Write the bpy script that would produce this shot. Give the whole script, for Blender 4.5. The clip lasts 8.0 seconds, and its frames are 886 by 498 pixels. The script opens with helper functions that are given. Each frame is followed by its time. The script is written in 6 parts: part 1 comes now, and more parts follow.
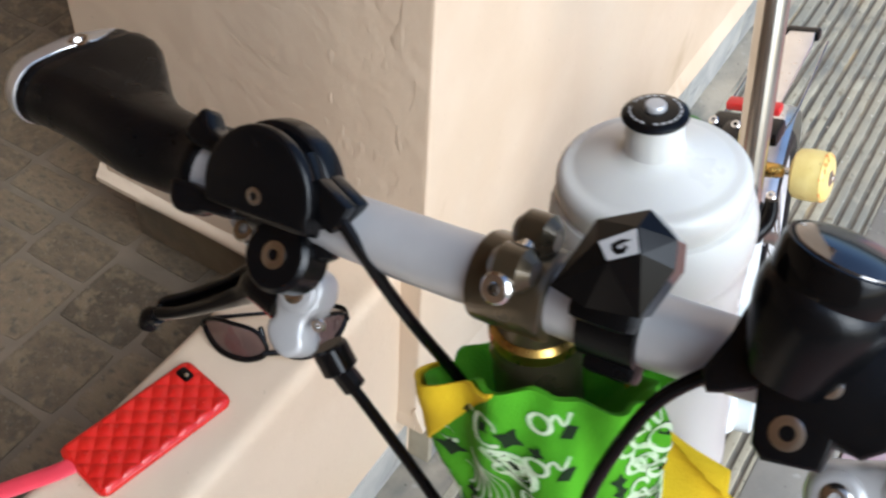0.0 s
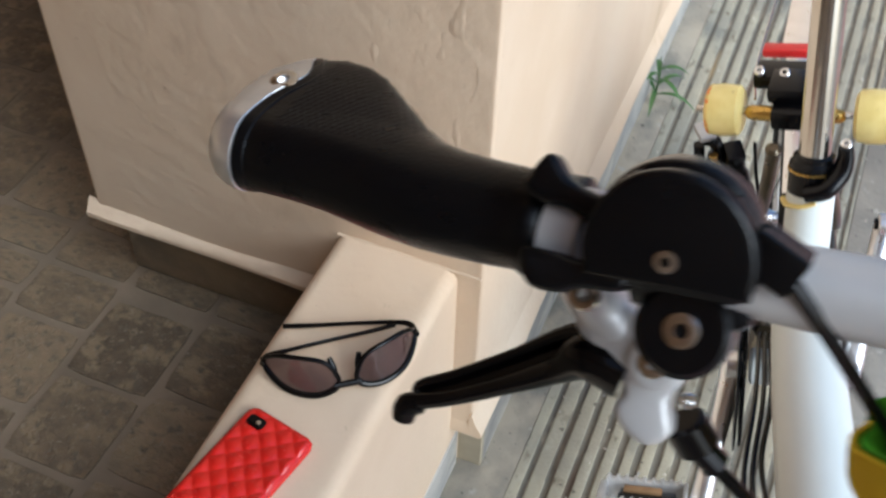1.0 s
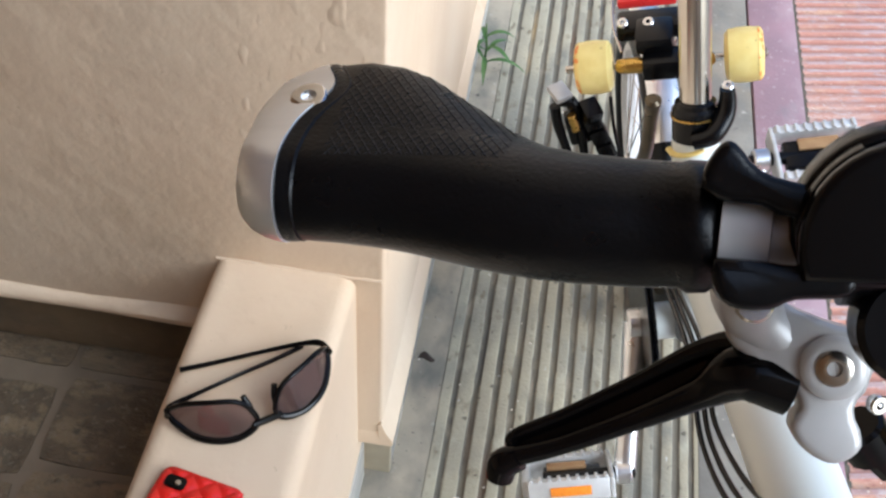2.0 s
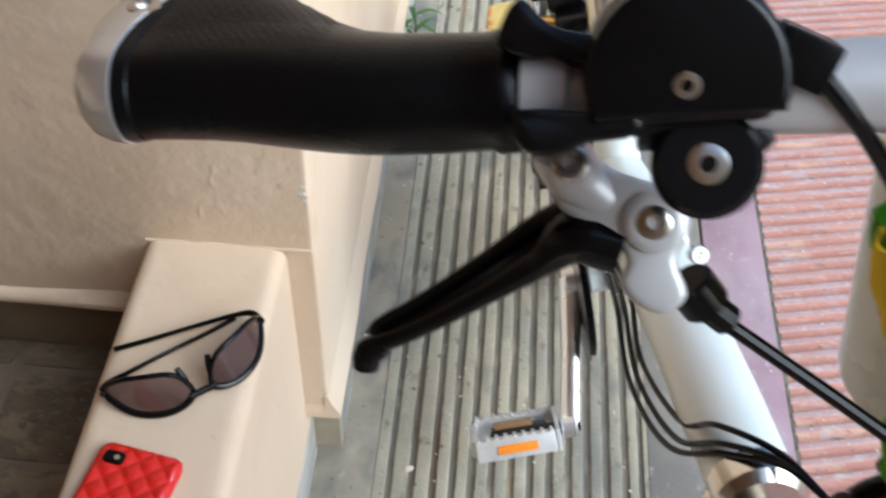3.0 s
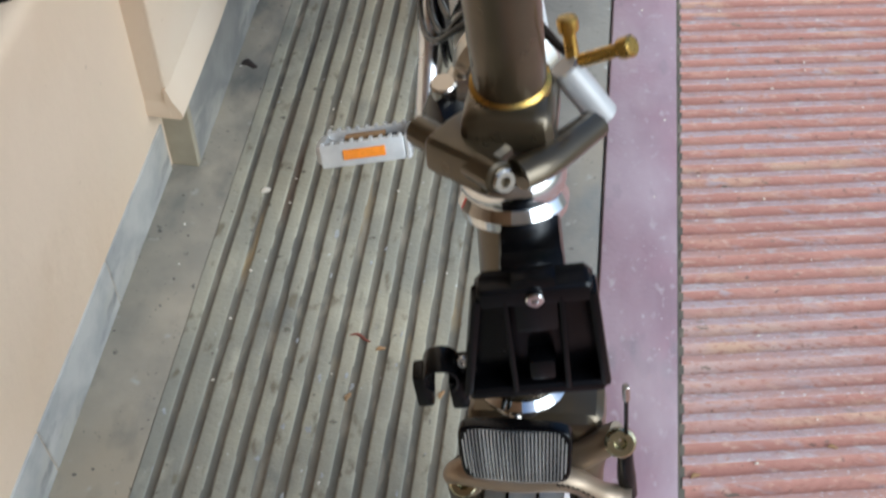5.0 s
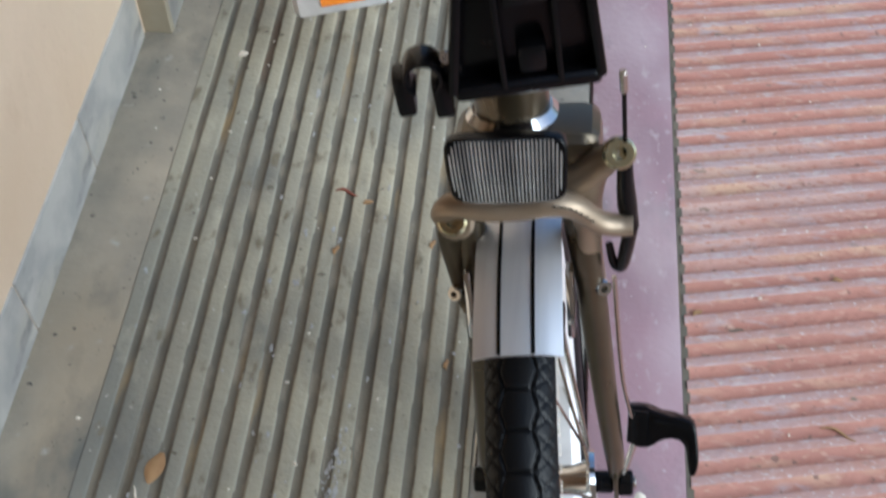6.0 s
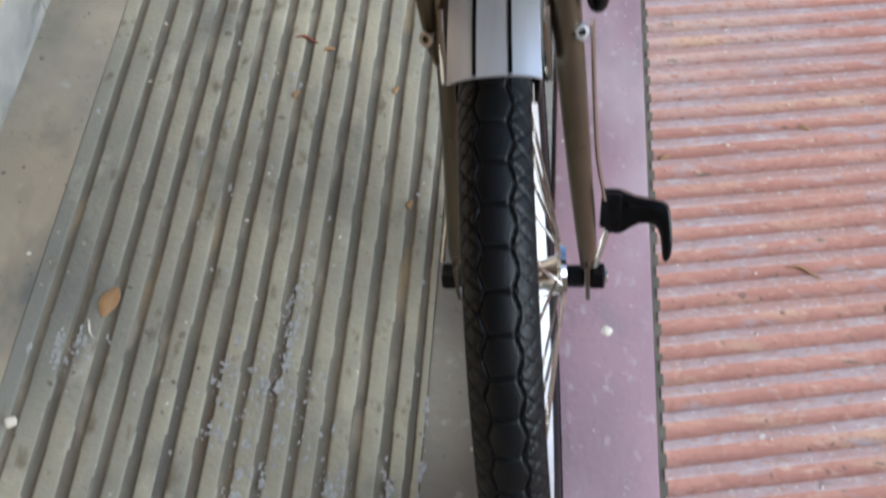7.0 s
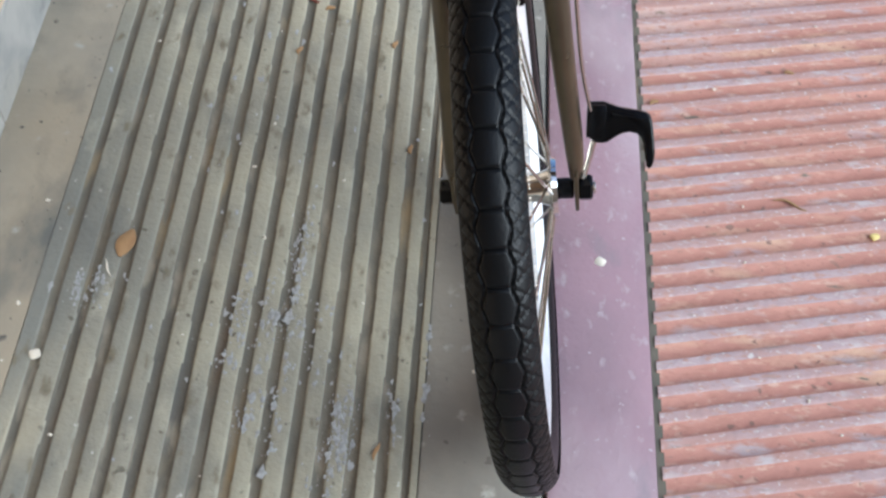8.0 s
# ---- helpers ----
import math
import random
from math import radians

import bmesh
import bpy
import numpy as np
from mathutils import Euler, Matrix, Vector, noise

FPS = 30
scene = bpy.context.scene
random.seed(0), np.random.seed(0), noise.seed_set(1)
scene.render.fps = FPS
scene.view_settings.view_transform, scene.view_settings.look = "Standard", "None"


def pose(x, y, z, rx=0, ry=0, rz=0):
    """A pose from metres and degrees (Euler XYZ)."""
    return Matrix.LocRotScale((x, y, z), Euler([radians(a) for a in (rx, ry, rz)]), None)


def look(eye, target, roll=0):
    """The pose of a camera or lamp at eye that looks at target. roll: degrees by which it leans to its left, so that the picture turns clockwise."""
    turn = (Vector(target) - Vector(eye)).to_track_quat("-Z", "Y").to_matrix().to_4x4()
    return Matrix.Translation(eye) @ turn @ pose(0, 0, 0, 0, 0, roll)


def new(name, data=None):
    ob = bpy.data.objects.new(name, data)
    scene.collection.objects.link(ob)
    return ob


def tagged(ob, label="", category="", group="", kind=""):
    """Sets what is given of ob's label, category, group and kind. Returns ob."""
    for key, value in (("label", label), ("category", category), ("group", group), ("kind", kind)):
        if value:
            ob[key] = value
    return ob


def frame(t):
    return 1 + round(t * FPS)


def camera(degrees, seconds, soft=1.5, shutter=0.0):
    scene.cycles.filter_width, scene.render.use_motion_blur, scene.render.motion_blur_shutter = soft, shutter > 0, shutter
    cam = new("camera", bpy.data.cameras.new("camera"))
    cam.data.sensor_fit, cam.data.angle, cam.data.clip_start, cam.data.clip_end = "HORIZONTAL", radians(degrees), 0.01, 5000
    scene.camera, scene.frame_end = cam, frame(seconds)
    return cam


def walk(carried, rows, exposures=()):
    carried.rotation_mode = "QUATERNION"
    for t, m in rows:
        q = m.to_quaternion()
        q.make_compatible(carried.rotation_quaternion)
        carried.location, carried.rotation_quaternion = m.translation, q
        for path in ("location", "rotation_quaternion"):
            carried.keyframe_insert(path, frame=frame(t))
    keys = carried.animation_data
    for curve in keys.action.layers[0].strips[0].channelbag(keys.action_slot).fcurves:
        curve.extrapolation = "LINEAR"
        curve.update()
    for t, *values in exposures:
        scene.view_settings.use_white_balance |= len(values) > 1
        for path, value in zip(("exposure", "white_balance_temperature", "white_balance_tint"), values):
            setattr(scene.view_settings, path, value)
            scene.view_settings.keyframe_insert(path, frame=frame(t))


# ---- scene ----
cam = camera(44.6, 8.0, 2.4, 0.4)
PATH = [
    (0, (0.125, 0.084, 1.293), (-0.543, 1.296, -0.150), 3.9),
    (0.5, (0.065, 0.055, 1.303), (-0.562, 1.305, -0.128), 3.9),
    (1, (-0.057, 0.086, 1.244), (-0.545, 1.343, -0.233), 1.9),
    (1.5, (-0.155, 0.113, 1.206), (-0.385, 1.394, -0.313), 3.5),
    (1.7, (-0.163, 0.118, 1.203), (-0.319, 1.438, -0.291), 4.7),
    (2.8, (-0.140, 0.099, 1.186), (-0.229, 1.442, -0.293), 3.2),
    (3, (-0.120, 0.086, 1.188), (-0.187, 1.424, -0.297), 2.1),
    (3.2, (-0.098, 0.075, 1.184), (-0.107, 1.418, -0.298), 3.1),
    (3.5, (-0.068, 0.062, 1.170), (-0.023, 1.370, -0.343), 4.4),
    (3.8, (-0.031, 0.041, 1.152), (0.001, 1.293, -0.407), 4.8),
    (4, (0.000, 0.013, 1.139), (0.027, 1.234, -0.445), 5.9),
    (4.2, (0.029, -0.014, 1.124), (0.039, 1.195, -0.469), 6.3),
    (5.3, (0.105, -0.030, 0.947), (-0.028, 1.178, -0.641), 1.9),
    (5.5, (0.109, -0.050, 0.932), (-0.019, 1.158, -0.658), 0.6),
    (6, (0.109, -0.092, 0.887), (0.031, 1.061, -0.745), 1.8),
    (6.5, (0.107, -0.126, 0.848), (0.080, 1.015, -0.794), 3.8),
    (7, (0.110, -0.171, 0.805), (0.121, 0.928, -0.867), 5.7),
    (7.5, (0.112, -0.209, 0.776), (0.136, 0.863, -0.912), 6.6),
    (8, (0.121, -0.249, 0.806), (0.118, 0.865, -0.855), 3.9),
]
walk(cam, [(t, look(eye, target, roll)) for t, eye, target, roll in PATH],
     [(0.0, 0.64, 5150, 4), (0.5, 0.50, 5150, 3), (1.0, 0.53, 5150, 3), (1.5, 0.74, 5150, 4), (3.2, 0.66, 5100, 2), (4.2, 0.50, 5100, 2), (5.4, 0.29, 5100, 0), (6.5, 0.33, 5100, 1), (8.0, 0.60, 5100, 1)])


# ---- world and light ----
world = bpy.data.worlds.new("world")
scene.world = world
world.use_nodes = True
wn, wl = world.node_tree.nodes, world.node_tree.links
sky = wn.new("ShaderNodeTexSky")
sky.sky_type = "NISHITA"
sky.sun_disc = False
sky.sun_elevation, sky.sun_rotation = radians(38), radians(115)
sky.air_density, sky.dust_density, sky.ozone_density = 0.75, 4.0, 0.5
wl.new(sky.outputs[0], wn["Background"].inputs[0])
wn["Background"].inputs[1].default_value = 0.13
sun = new("sun", bpy.data.lights.new("sun", "SUN"))
sun.data.energy, sun.data.angle, sun.data.color = 1.6, radians(50), (1.0, 0.96, 0.895)
sun.matrix_world = look((7.2, -2.9, 6.5), (0, 0.5, 0))


# ---- mesh helpers ----
def part(name, bm, material, parent=None, label="", sharp=35):
    """Links a bmesh as one mesh object, under a thing or a part."""
    bmesh.ops.recalc_face_normals(bm, faces=bm.faces)
    me = bpy.data.meshes.new(name)
    bm.to_mesh(me)
    bm.free()
    me.materials.append(material)
    me.shade_smooth()
    me.set_sharp_from_angle(angle=radians(sharp))
    ob = new(name, me)
    if parent is not None:
        ob.parent = parent
    if label:
        ob["label"] = label
    return ob


def empty(name, m):
    ob = new(name)
    ob.matrix_world = m
    return ob


def V(*c):
    return Vector(c)


def ring(bm, centre, u, v, r, n, rv=None):
    rv = r if rv is None else rv
    return [bm.verts.new(centre + u * (r * math.cos(2 * math.pi * i / n)) + v * (rv * math.sin(2 * math.pi * i / n))) for i in range(n)]


def bridge(bm, a, b):
    n = len(a)
    for i in range(n):
        bm.faces.new((a[i], a[(i + 1) % n], b[(i + 1) % n], b[i]))


def smooth_path(pts, steps):
    """Catmull-Rom through the points."""
    p = [Vector(q) for q in pts]
    p = [2 * p[0] - p[1]] + p + [2 * p[-1] - p[-2]]
    out = []
    for i in range(1, len(p) - 2):
        for k in range(steps):
            t = k / steps
            a, b, c, d = p[i - 1], p[i], p[i + 1], p[i + 2]
            out.append(0.5 * (2 * b + (c - a) * t + (2 * a - 5 * b + 4 * c - d) * t * t + (3 * b - a - 3 * c + d) * t ** 3))
    out.append(p[-2])
    return out


def sweep(bm, pts, r, n=14, steps=0, flat=1.0, caps=True):
    """A round or oval bar along the points; r is one radius or one for each point."""
    radii = list(r) if hasattr(r, "__len__") else [r] * len(pts)
    if steps:
        radii = [radii[i] + (radii[i + 1] - radii[i]) * k / steps for i in range(len(pts) - 1) for k in range(steps)] + [radii[-1]]
        pts = smooth_path(pts, steps)
    pts = [Vector(p) for p in pts]
    t0 = (pts[1] - pts[0]).normalized()
    u = t0.orthogonal().normalized() if abs(t0.z) > 0.9 else t0.cross(V(0, 0, 1)).normalized()
    rings = []
    for i, p in enumerate(pts):
        t = (pts[min(i + 1, len(pts) - 1)] - pts[max(i - 1, 0)]).normalized()
        u = (u - t * u.dot(t)).normalized()
        rings.append(ring(bm, p, u, t.cross(u), radii[i], n, radii[i] * flat))
    for a, b in zip(rings, rings[1:]):
        bridge(bm, a, b)
    if caps:
        bm.faces.new(rings[0])
        bm.faces.new(rings[-1])
    return bm


def lathe(bm, profile, m=Matrix(), n=32, caps=True, flat=1.0):
    """Turns (radius, height) pairs round the z axis of m."""
    x, y, z, o = m.col[0].xyz, m.col[1].xyz, m.col[2].xyz, m.translation
    rings = [ring(bm, o + z * h, x, y, r, n, r * flat) for r, h in profile]
    for a, b in zip(rings, rings[1:]):
        bridge(bm, a, b)
    if caps:
        bm.faces.new(rings[0])
        bm.faces.new(rings[-1])
    return bm


def axis(a, b):
    """A pose at a whose z axis points to b."""
    a, b = Vector(a), Vector(b)
    return Matrix.Translation(a) @ (b - a).to_track_quat("Z", "Y").to_matrix().to_4x4()


def rod(bm, a, b, r, n=16, bevel=0.0):
    length = (Vector(b) - Vector(a)).length
    c = bevel or min(r * 0.15, length * 0.1)
    return lathe(bm, [(r - c, 0), (r, c), (r, length - c), (r - c, length)], axis(a, b), n)


def block(bm, size, m=Matrix(), bevel=0.002, seg=2, taper=1.0):
    """A box about the origin of m with rounded edges; taper narrows its top."""
    tmp = bmesh.new()
    bmesh.ops.create_cube(tmp, size=1.0)
    for v in tmp.verts:
        k = taper if v.co.z > 0 else 1.0
        v.co = V(v.co.x * size[0] * k, v.co.y * size[1] * k, v.co.z * size[2])
    if bevel:
        bmesh.ops.bevel(tmp, geom=tmp.edges[:], offset=bevel, segments=seg, affect="EDGES", profile=0.6)
    return merge(bm, tmp, m)


def merge(bm, tmp, m=Matrix()):
    verts = {v: bm.verts.new(m @ v.co) for v in tmp.verts}
    for f in tmp.faces:
        bm.faces.new([verts[v] for v in f.verts])
    tmp.free()
    return bm


def plate(bm, outline, thick, m=Matrix(), bevel=0.001, seg=2, steps=0):
    """A flat plate with that outline in the x, y plane of m, from z = 0 up."""
    if steps:
        loop = smooth_path([V(*p, 0) for p in outline] + [V(*outline[0], 0)], steps)[:-1]
        outline = [(p.x, p.y) for p in loop]
    tmp = bmesh.new()
    f = tmp.faces.new([tmp.verts.new((x, y, 0)) for x, y in outline])
    up = [g for g in bmesh.ops.extrude_face_region(tmp, geom=[f])["geom"] if isinstance(g, bmesh.types.BMVert)]
    for v in up:
        v.co.z = thick
    if bevel:
        rim = [e for e in tmp.edges if abs(e.verts[0].co.z - e.verts[1].co.z) < 1e-6]
        bmesh.ops.bevel(tmp, geom=rim, offset=bevel, segments=seg, affect="EDGES", profile=0.5)
    return merge(bm, tmp, m)


def screw(bm, at, way, r, deep=0.004):
    """A socket-head screw: a rounded head with a sunk hexagon."""
    m = axis(at, Vector(at) + Vector(way))
    lathe(bm, [(r * 0.9, 0), (r, deep * 0.3), (r, deep * 0.8), (r * 0.84, deep), (r * 0.42, deep)], m, 20, caps=False)
    lathe(bm, [(r * 0.46, deep), (r * 0.40, deep * 0.1), (0.0005, deep * 0.05)], m, 6, caps=False)
    return bm


# ---- materials ----
def mat(name, colour, rough=0.5, metal=0.0, second=None, scale=20.0, blend=(0.35, 0.65), bump=0.0, bump_scale=200.0,
        speck=None, coat=0.0, spec=0.5, trans=0.0, detail=6.0, vary=0.0, stretch=(1, 1, 1), rough_vary=0.08, sss=0.0, layers=(), coarse=0.0, coarse_scale=25.0):
    """A procedural surface: two colours mixed by noise, finer specks, uneven gloss and a fine relief."""
    m = bpy.data.materials.new(name)
    m.use_nodes = True
    n, l = m.node_tree.nodes, m.node_tree.links
    b = n["Principled BSDF"]
    b.inputs["Roughness"].default_value, b.inputs["Metallic"].default_value = rough, metal
    b.inputs["Coat Weight"].default_value = coat
    b.inputs["Coat Roughness"].default_value = 0.12
    b.inputs["Specular IOR Level"].default_value = spec
    b.inputs["Transmission Weight"].default_value = trans
    if sss:
        b.inputs["Subsurface Weight"].default_value, b.inputs["Subsurface Radius"].default_value = sss, (0.02, 0.02, 0.015)
    co = n.new("ShaderNodeTexCoord")
    mp = n.new("ShaderNodeMapping")
    mp.inputs["Scale"].default_value = stretch
    l.new(co.outputs["Object"], mp.inputs[0])

    def noise_at(s, d=detail):
        t = n.new("ShaderNodeTexNoise")
        t.inputs["Scale"].default_value, t.inputs["Detail"].default_value = s, d
        l.new(mp.outputs[0], t.inputs["Vector"])
        return t.outputs["Fac"]

    def ramp(src, lo, hi):
        r = n.new("ShaderNodeMapRange")
        r.inputs["From Min"].default_value, r.inputs["From Max"].default_value = lo, hi
        l.new(src, r.inputs["Value"])
        return r.outputs[0]

    def mix(fac, a, c):
        x = n.new("ShaderNodeMix")
        x.data_type = "RGBA"
        l.new(fac, x.inputs["Factor"])
        for s, val in (("A", a), ("B", c)):
            k = [i for i in x.inputs if i.name == s and i.type == "RGBA"][0]
            if isinstance(val, tuple):
                k.default_value = (*val, 1)
            else:
                l.new(val, k)
        return [o for o in x.outputs if o.type == "RGBA"][0]

    second = second or tuple(c * 0.86 for c in colour)
    col = mix(ramp(noise_at(scale), *blend), colour, second)
    if vary:
        info = n.new("ShaderNodeObjectInfo")
        hsv = n.new("ShaderNodeHueSaturation")
        add = n.new("ShaderNodeMath")
        add.operation = "MULTIPLY_ADD"
        l.new(info.outputs["Random"], add.inputs[0])
        add.inputs[1].default_value, add.inputs[2].default_value = 2 * vary, 1 - vary
        l.new(add.outputs[0], hsv.inputs["Value"])
        l.new(col, hsv.inputs["Color"])
        col = hsv.outputs[0]
    for l_col, l_scale, l_lo, l_hi, l_stretch in layers:
        mp2 = n.new("ShaderNodeMapping")
        mp2.inputs["Scale"].default_value = l_stretch
        l.new(co.outputs["Object"], mp2.inputs[0])
        t2 = n.new("ShaderNodeTexNoise")
        t2.inputs["Scale"].default_value, t2.inputs["Detail"].default_value = l_scale, 5.0
        l.new(mp2.outputs[0], t2.inputs["Vector"])
        col = mix(ramp(t2.outputs["Fac"], l_lo, l_hi), col, l_col)
    if speck:
        s_col, s_scale, s_at = speck
        col = mix(ramp(noise_at(s_scale, 3.0), s_at, s_at + 0.06), col, s_col)
    l.new(col, b.inputs["Base Color"])
    if rough_vary:
        rr = n.new("ShaderNodeMapRange")
        l.new(noise_at(scale * 2.3), rr.inputs["Value"])
        rr.inputs["To Min"].default_value, rr.inputs["To Max"].default_value = max(rough - rough_vary, 0.02), rough + rough_vary
        l.new(rr.outputs[0], b.inputs["Roughness"])
    if bump:
        bp = n.new("ShaderNodeBump")
        bp.inputs["Strength"].default_value, bp.inputs["Distance"].default_value = bump, 0.002
        l.new(noise_at(bump_scale), bp.inputs["Height"])
        last = bp
        if coarse:
            bp2 = n.new("ShaderNodeBump")
            bp2.inputs["Strength"].default_value, bp2.inputs["Distance"].default_value = coarse, 0.012
            l.new(noise_at(coarse_scale, 3.0), bp2.inputs["Height"])
            l.new(bp.outputs[0], bp2.inputs["Normal"])
            last = bp2
        l.new(last.outputs[0], b.inputs["Normal"])
    return m


CREAM = mat("cream_plaster", (0.65, 0.510, 0.362), 0.75, second=(0.59, 0.445, 0.298), scale=6, bump=0.5, bump_scale=60, speck=((0.50, 0.38, 0.26), 110, 0.72), coarse=0.15, coarse_scale=22, layers=(((0.66, 0.55, 0.415), 3.0, 0.5, 0.75, (1, 1, 1)), ((0.46, 0.33, 0.20), 9.0, 0.64, 0.82, (1, 1, 0.6))))
CHIP = mat("pale_chipped_plaster", (0.74, 0.67, 0.54), 0.85, second=(0.64, 0.55, 0.42), scale=120, bump=0.5, bump_scale=300)
KHAKI = mat("khaki_stone", (0.36, 0.315, 0.225), 0.6, second=(0.30, 0.265, 0.19), scale=30, bump=0.2, bump_scale=120)
MARBLE = mat("grey_marble", (0.385, 0.37, 0.335), 0.5, second=(0.285, 0.278, 0.258), scale=22, blend=(0.4, 0.6), bump=0.2, bump_scale=120, vary=0.25, layers=(((0.42, 0.395, 0.335), 14.0, 0.54, 0.68, (1, 0.6, 1)), ((0.17, 0.17, 0.165), 20.0, 0.58, 0.74, (1, 0.8, 1.5))))
CEMENT = mat("grey_cement", (0.365, 0.315, 0.238), 0.75, second=(0.25, 0.225, 0.18), scale=9, blend=(0.4, 0.6), spec=0.25, bump=0.5, bump_scale=140, speck=((0.10, 0.09, 0.078), 60, 0.67), layers=(((0.34, 0.28, 0.195), 4.0, 0.52, 0.66, (1, 0.5, 1)), ((0.135, 0.132, 0.115), 11.0, 0.51, 0.66, (1, 0.6, 1)), ((0.38, 0.36, 0.31), 40.0, 0.64, 0.74, (1, 1, 1)), ((0.08, 0.075, 0.066), 130.0, 0.66, 0.72, (1, 1, 1))))
SMOOTH = mat("trowelled_smooth_cement", (0.275, 0.25, 0.208), 0.65, second=(0.195, 0.18, 0.155), scale=7, blend=(0.4, 0.6), spec=0.3, bump=0.5, bump_scale=120, speck=((0.13, 0.115, 0.10), 70, 0.66), layers=(((0.33, 0.27, 0.19), 5.0, 0.50, 0.66, (1, 0.5, 1)), ((0.17, 0.175, 0.17), 11.0, 0.54, 0.70, (1, 0.6, 1)), ((0.39, 0.37, 0.32), 50.0, 0.63, 0.74, (1, 1, 1))))
RIBBED = mat("ribbed_cement", (0.365, 0.338, 0.252), 0.75, second=(0.285, 0.268, 0.212), scale=9, blend=(0.4, 0.6), spec=0.25, bump=0.6, bump_scale=160, speck=((0.14, 0.125, 0.095), 70, 0.66), layers=(((0.41, 0.355, 0.245), 1.9, 0.46, 0.62, (1, 0.8, 1)), ((0.205, 0.20, 0.17), 3.5, 0.48, 0.64, (1, 0.5, 1)), ((0.17, 0.167, 0.145), 12.0, 0.56, 0.70, (1, 0.5, 1)), ((0.41, 0.38, 0.29), 26.0, 0.58, 0.74, (1, 0.6, 1)), ((0.18, 0.155, 0.108), 55.0, 0.60, 0.70, (1, 0.5, 1)), ((0.48, 0.46, 0.41), 120.0, 0.69, 0.73, (1, 0.8, 1))))
PURPLE = mat("mauve_cement", (0.34, 0.215, 0.245), 0.6, second=(0.285, 0.19, 0.215), scale=9, blend=(0.4, 0.6), bump=0.5, bump_scale=150, speck=((0.45, 0.37, 0.385), 150, 0.68), layers=(((0.42, 0.32, 0.345), 6.0, 0.48, 0.66, (1, 0.6, 1)), ((0.24, 0.2, 0.215), 18.0, 0.60, 0.72, (1, 0.5, 1)), ((0.45, 0.37, 0.385), 90.0, 0.60, 0.76, (1, 0.6, 1)), ((0.46, 0.36, 0.37), 7.0, 0.55, 0.72, (1, 0.4, 1))))
RED = mat("red_ribbed_tile", (0.475, 0.238, 0.182), 0.65, second=(0.41, 0.198, 0.152), scale=9, blend=(0.4, 0.6), spec=0.3, bump=0.7, bump_scale=150, speck=((0.24, 0.14, 0.11), 90, 0.66), layers=(((0.50, 0.385, 0.345), 1.7, 0.53, 0.60, (0.8, 1, 1)), ((0.54, 0.35, 0.24), 22.0, 0.56, 0.68, (0.3, 1, 1)), ((0.42, 0.33, 0.325), 55.0, 0.57, 0.70, (0.35, 1, 1)), ((0.20, 0.16, 0.12), 80.0, 0.67, 0.72, (0.4, 1, 1)), ((0.40, 0.195, 0.145), 210.0, 0.53, 0.68, (0.5, 1, 1)), ((0.53, 0.345, 0.265), 170.0, 0.57, 0.72, (0.5, 1, 1))))
RIDGE = mat("worn_tile_ridge", (0.45, 0.34, 0.34), 0.65, second=(0.43, 0.285, 0.265), scale=12, blend=(0.4, 0.6), spec=0.3, bump=0.7, bump_scale=150, speck=((0.60, 0.54, 0.51), 130, 0.66), layers=(((0.46, 0.255, 0.20), 7.0, 0.50, 0.64, (0.4, 1, 1)), ((0.51, 0.43, 0.42), 60.0, 0.56, 0.70, (0.5, 1, 1)), ((0.30, 0.23, 0.21), 90.0, 0.60, 0.72, (0.4, 1, 1)), ((0.45, 0.27, 0.22), 190.0, 0.53, 0.66, (0.5, 1, 1)), ((0.52, 0.44, 0.425), 240.0, 0.58, 0.70, (0.6, 1, 1))))
SLATE = mat("slate_tile", (0.205, 0.150, 0.090), 0.6, second=(0.140, 0.106, 0.066), scale=6, bump=0.9, bump_scale=45, speck=((0.11, 0.085, 0.058), 55, 0.72), vary=0.35, coarse=0.35, coarse_scale=22, layers=(((0.225, 0.17, 0.10), 5.0, 0.5, 0.62, (1, 1, 1)), ((0.118, 0.094, 0.062), 9.0, 0.54, 0.66, (1, 1, 1)), ((0.24, 0.195, 0.135), 17.0, 0.60, 0.72, (1, 1, 1))))
# mottled darker brown for the groove bottoms and the joint strip
DARKBROWN = mat("dark_groove_brown", (0.150, 0.130, 0.095), 0.8, second=(0.118, 0.107, 0.083), scale=16, blend=(0.4, 0.6), bump=0.5, bump_scale=160, layers=(((0.30, 0.22, 0.11), 24.0, 0.60, 0.70, (1, 0.2, 1)), ((0.085, 0.078, 0.064), 9.0, 0.54, 0.66, (1, 0.4, 1)), ((0.22, 0.19, 0.14), 60.0, 0.55, 0.68, (1, 0.3, 1)), ((0.10, 0.065, 0.04), 14.0, 0.62, 0.70, (1, 0.15, 1))))
GROUT = mat("tile_grout", (0.215, 0.165, 0.112), 0.85, second=(0.165, 0.128, 0.086), scale=14, bump=0.6, bump_scale=90)
SILVER = mat("silver_aluminium", (0.88, 0.88, 0.89), 0.30, 1.0, second=(0.82, 0.82, 0.83), scale=40, bump=0.04, bump_scale=500, stretch=(1, 1, 0.2))
GREYPAINT = mat("silver_painted_alloy", (0.51, 0.505, 0.50), 0.38, 0.3, second=(0.475, 0.47, 0.465), scale=60, bump=0.03, bump_scale=1200)
GUARDALLOY = mat("brushed_guard_alloy", (0.90, 0.90, 0.91), 0.46, 0.85, second=(0.80, 0.80, 0.82), scale=120, bump=0.03, bump_scale=500, stretch=(1, 0.06, 0.06))
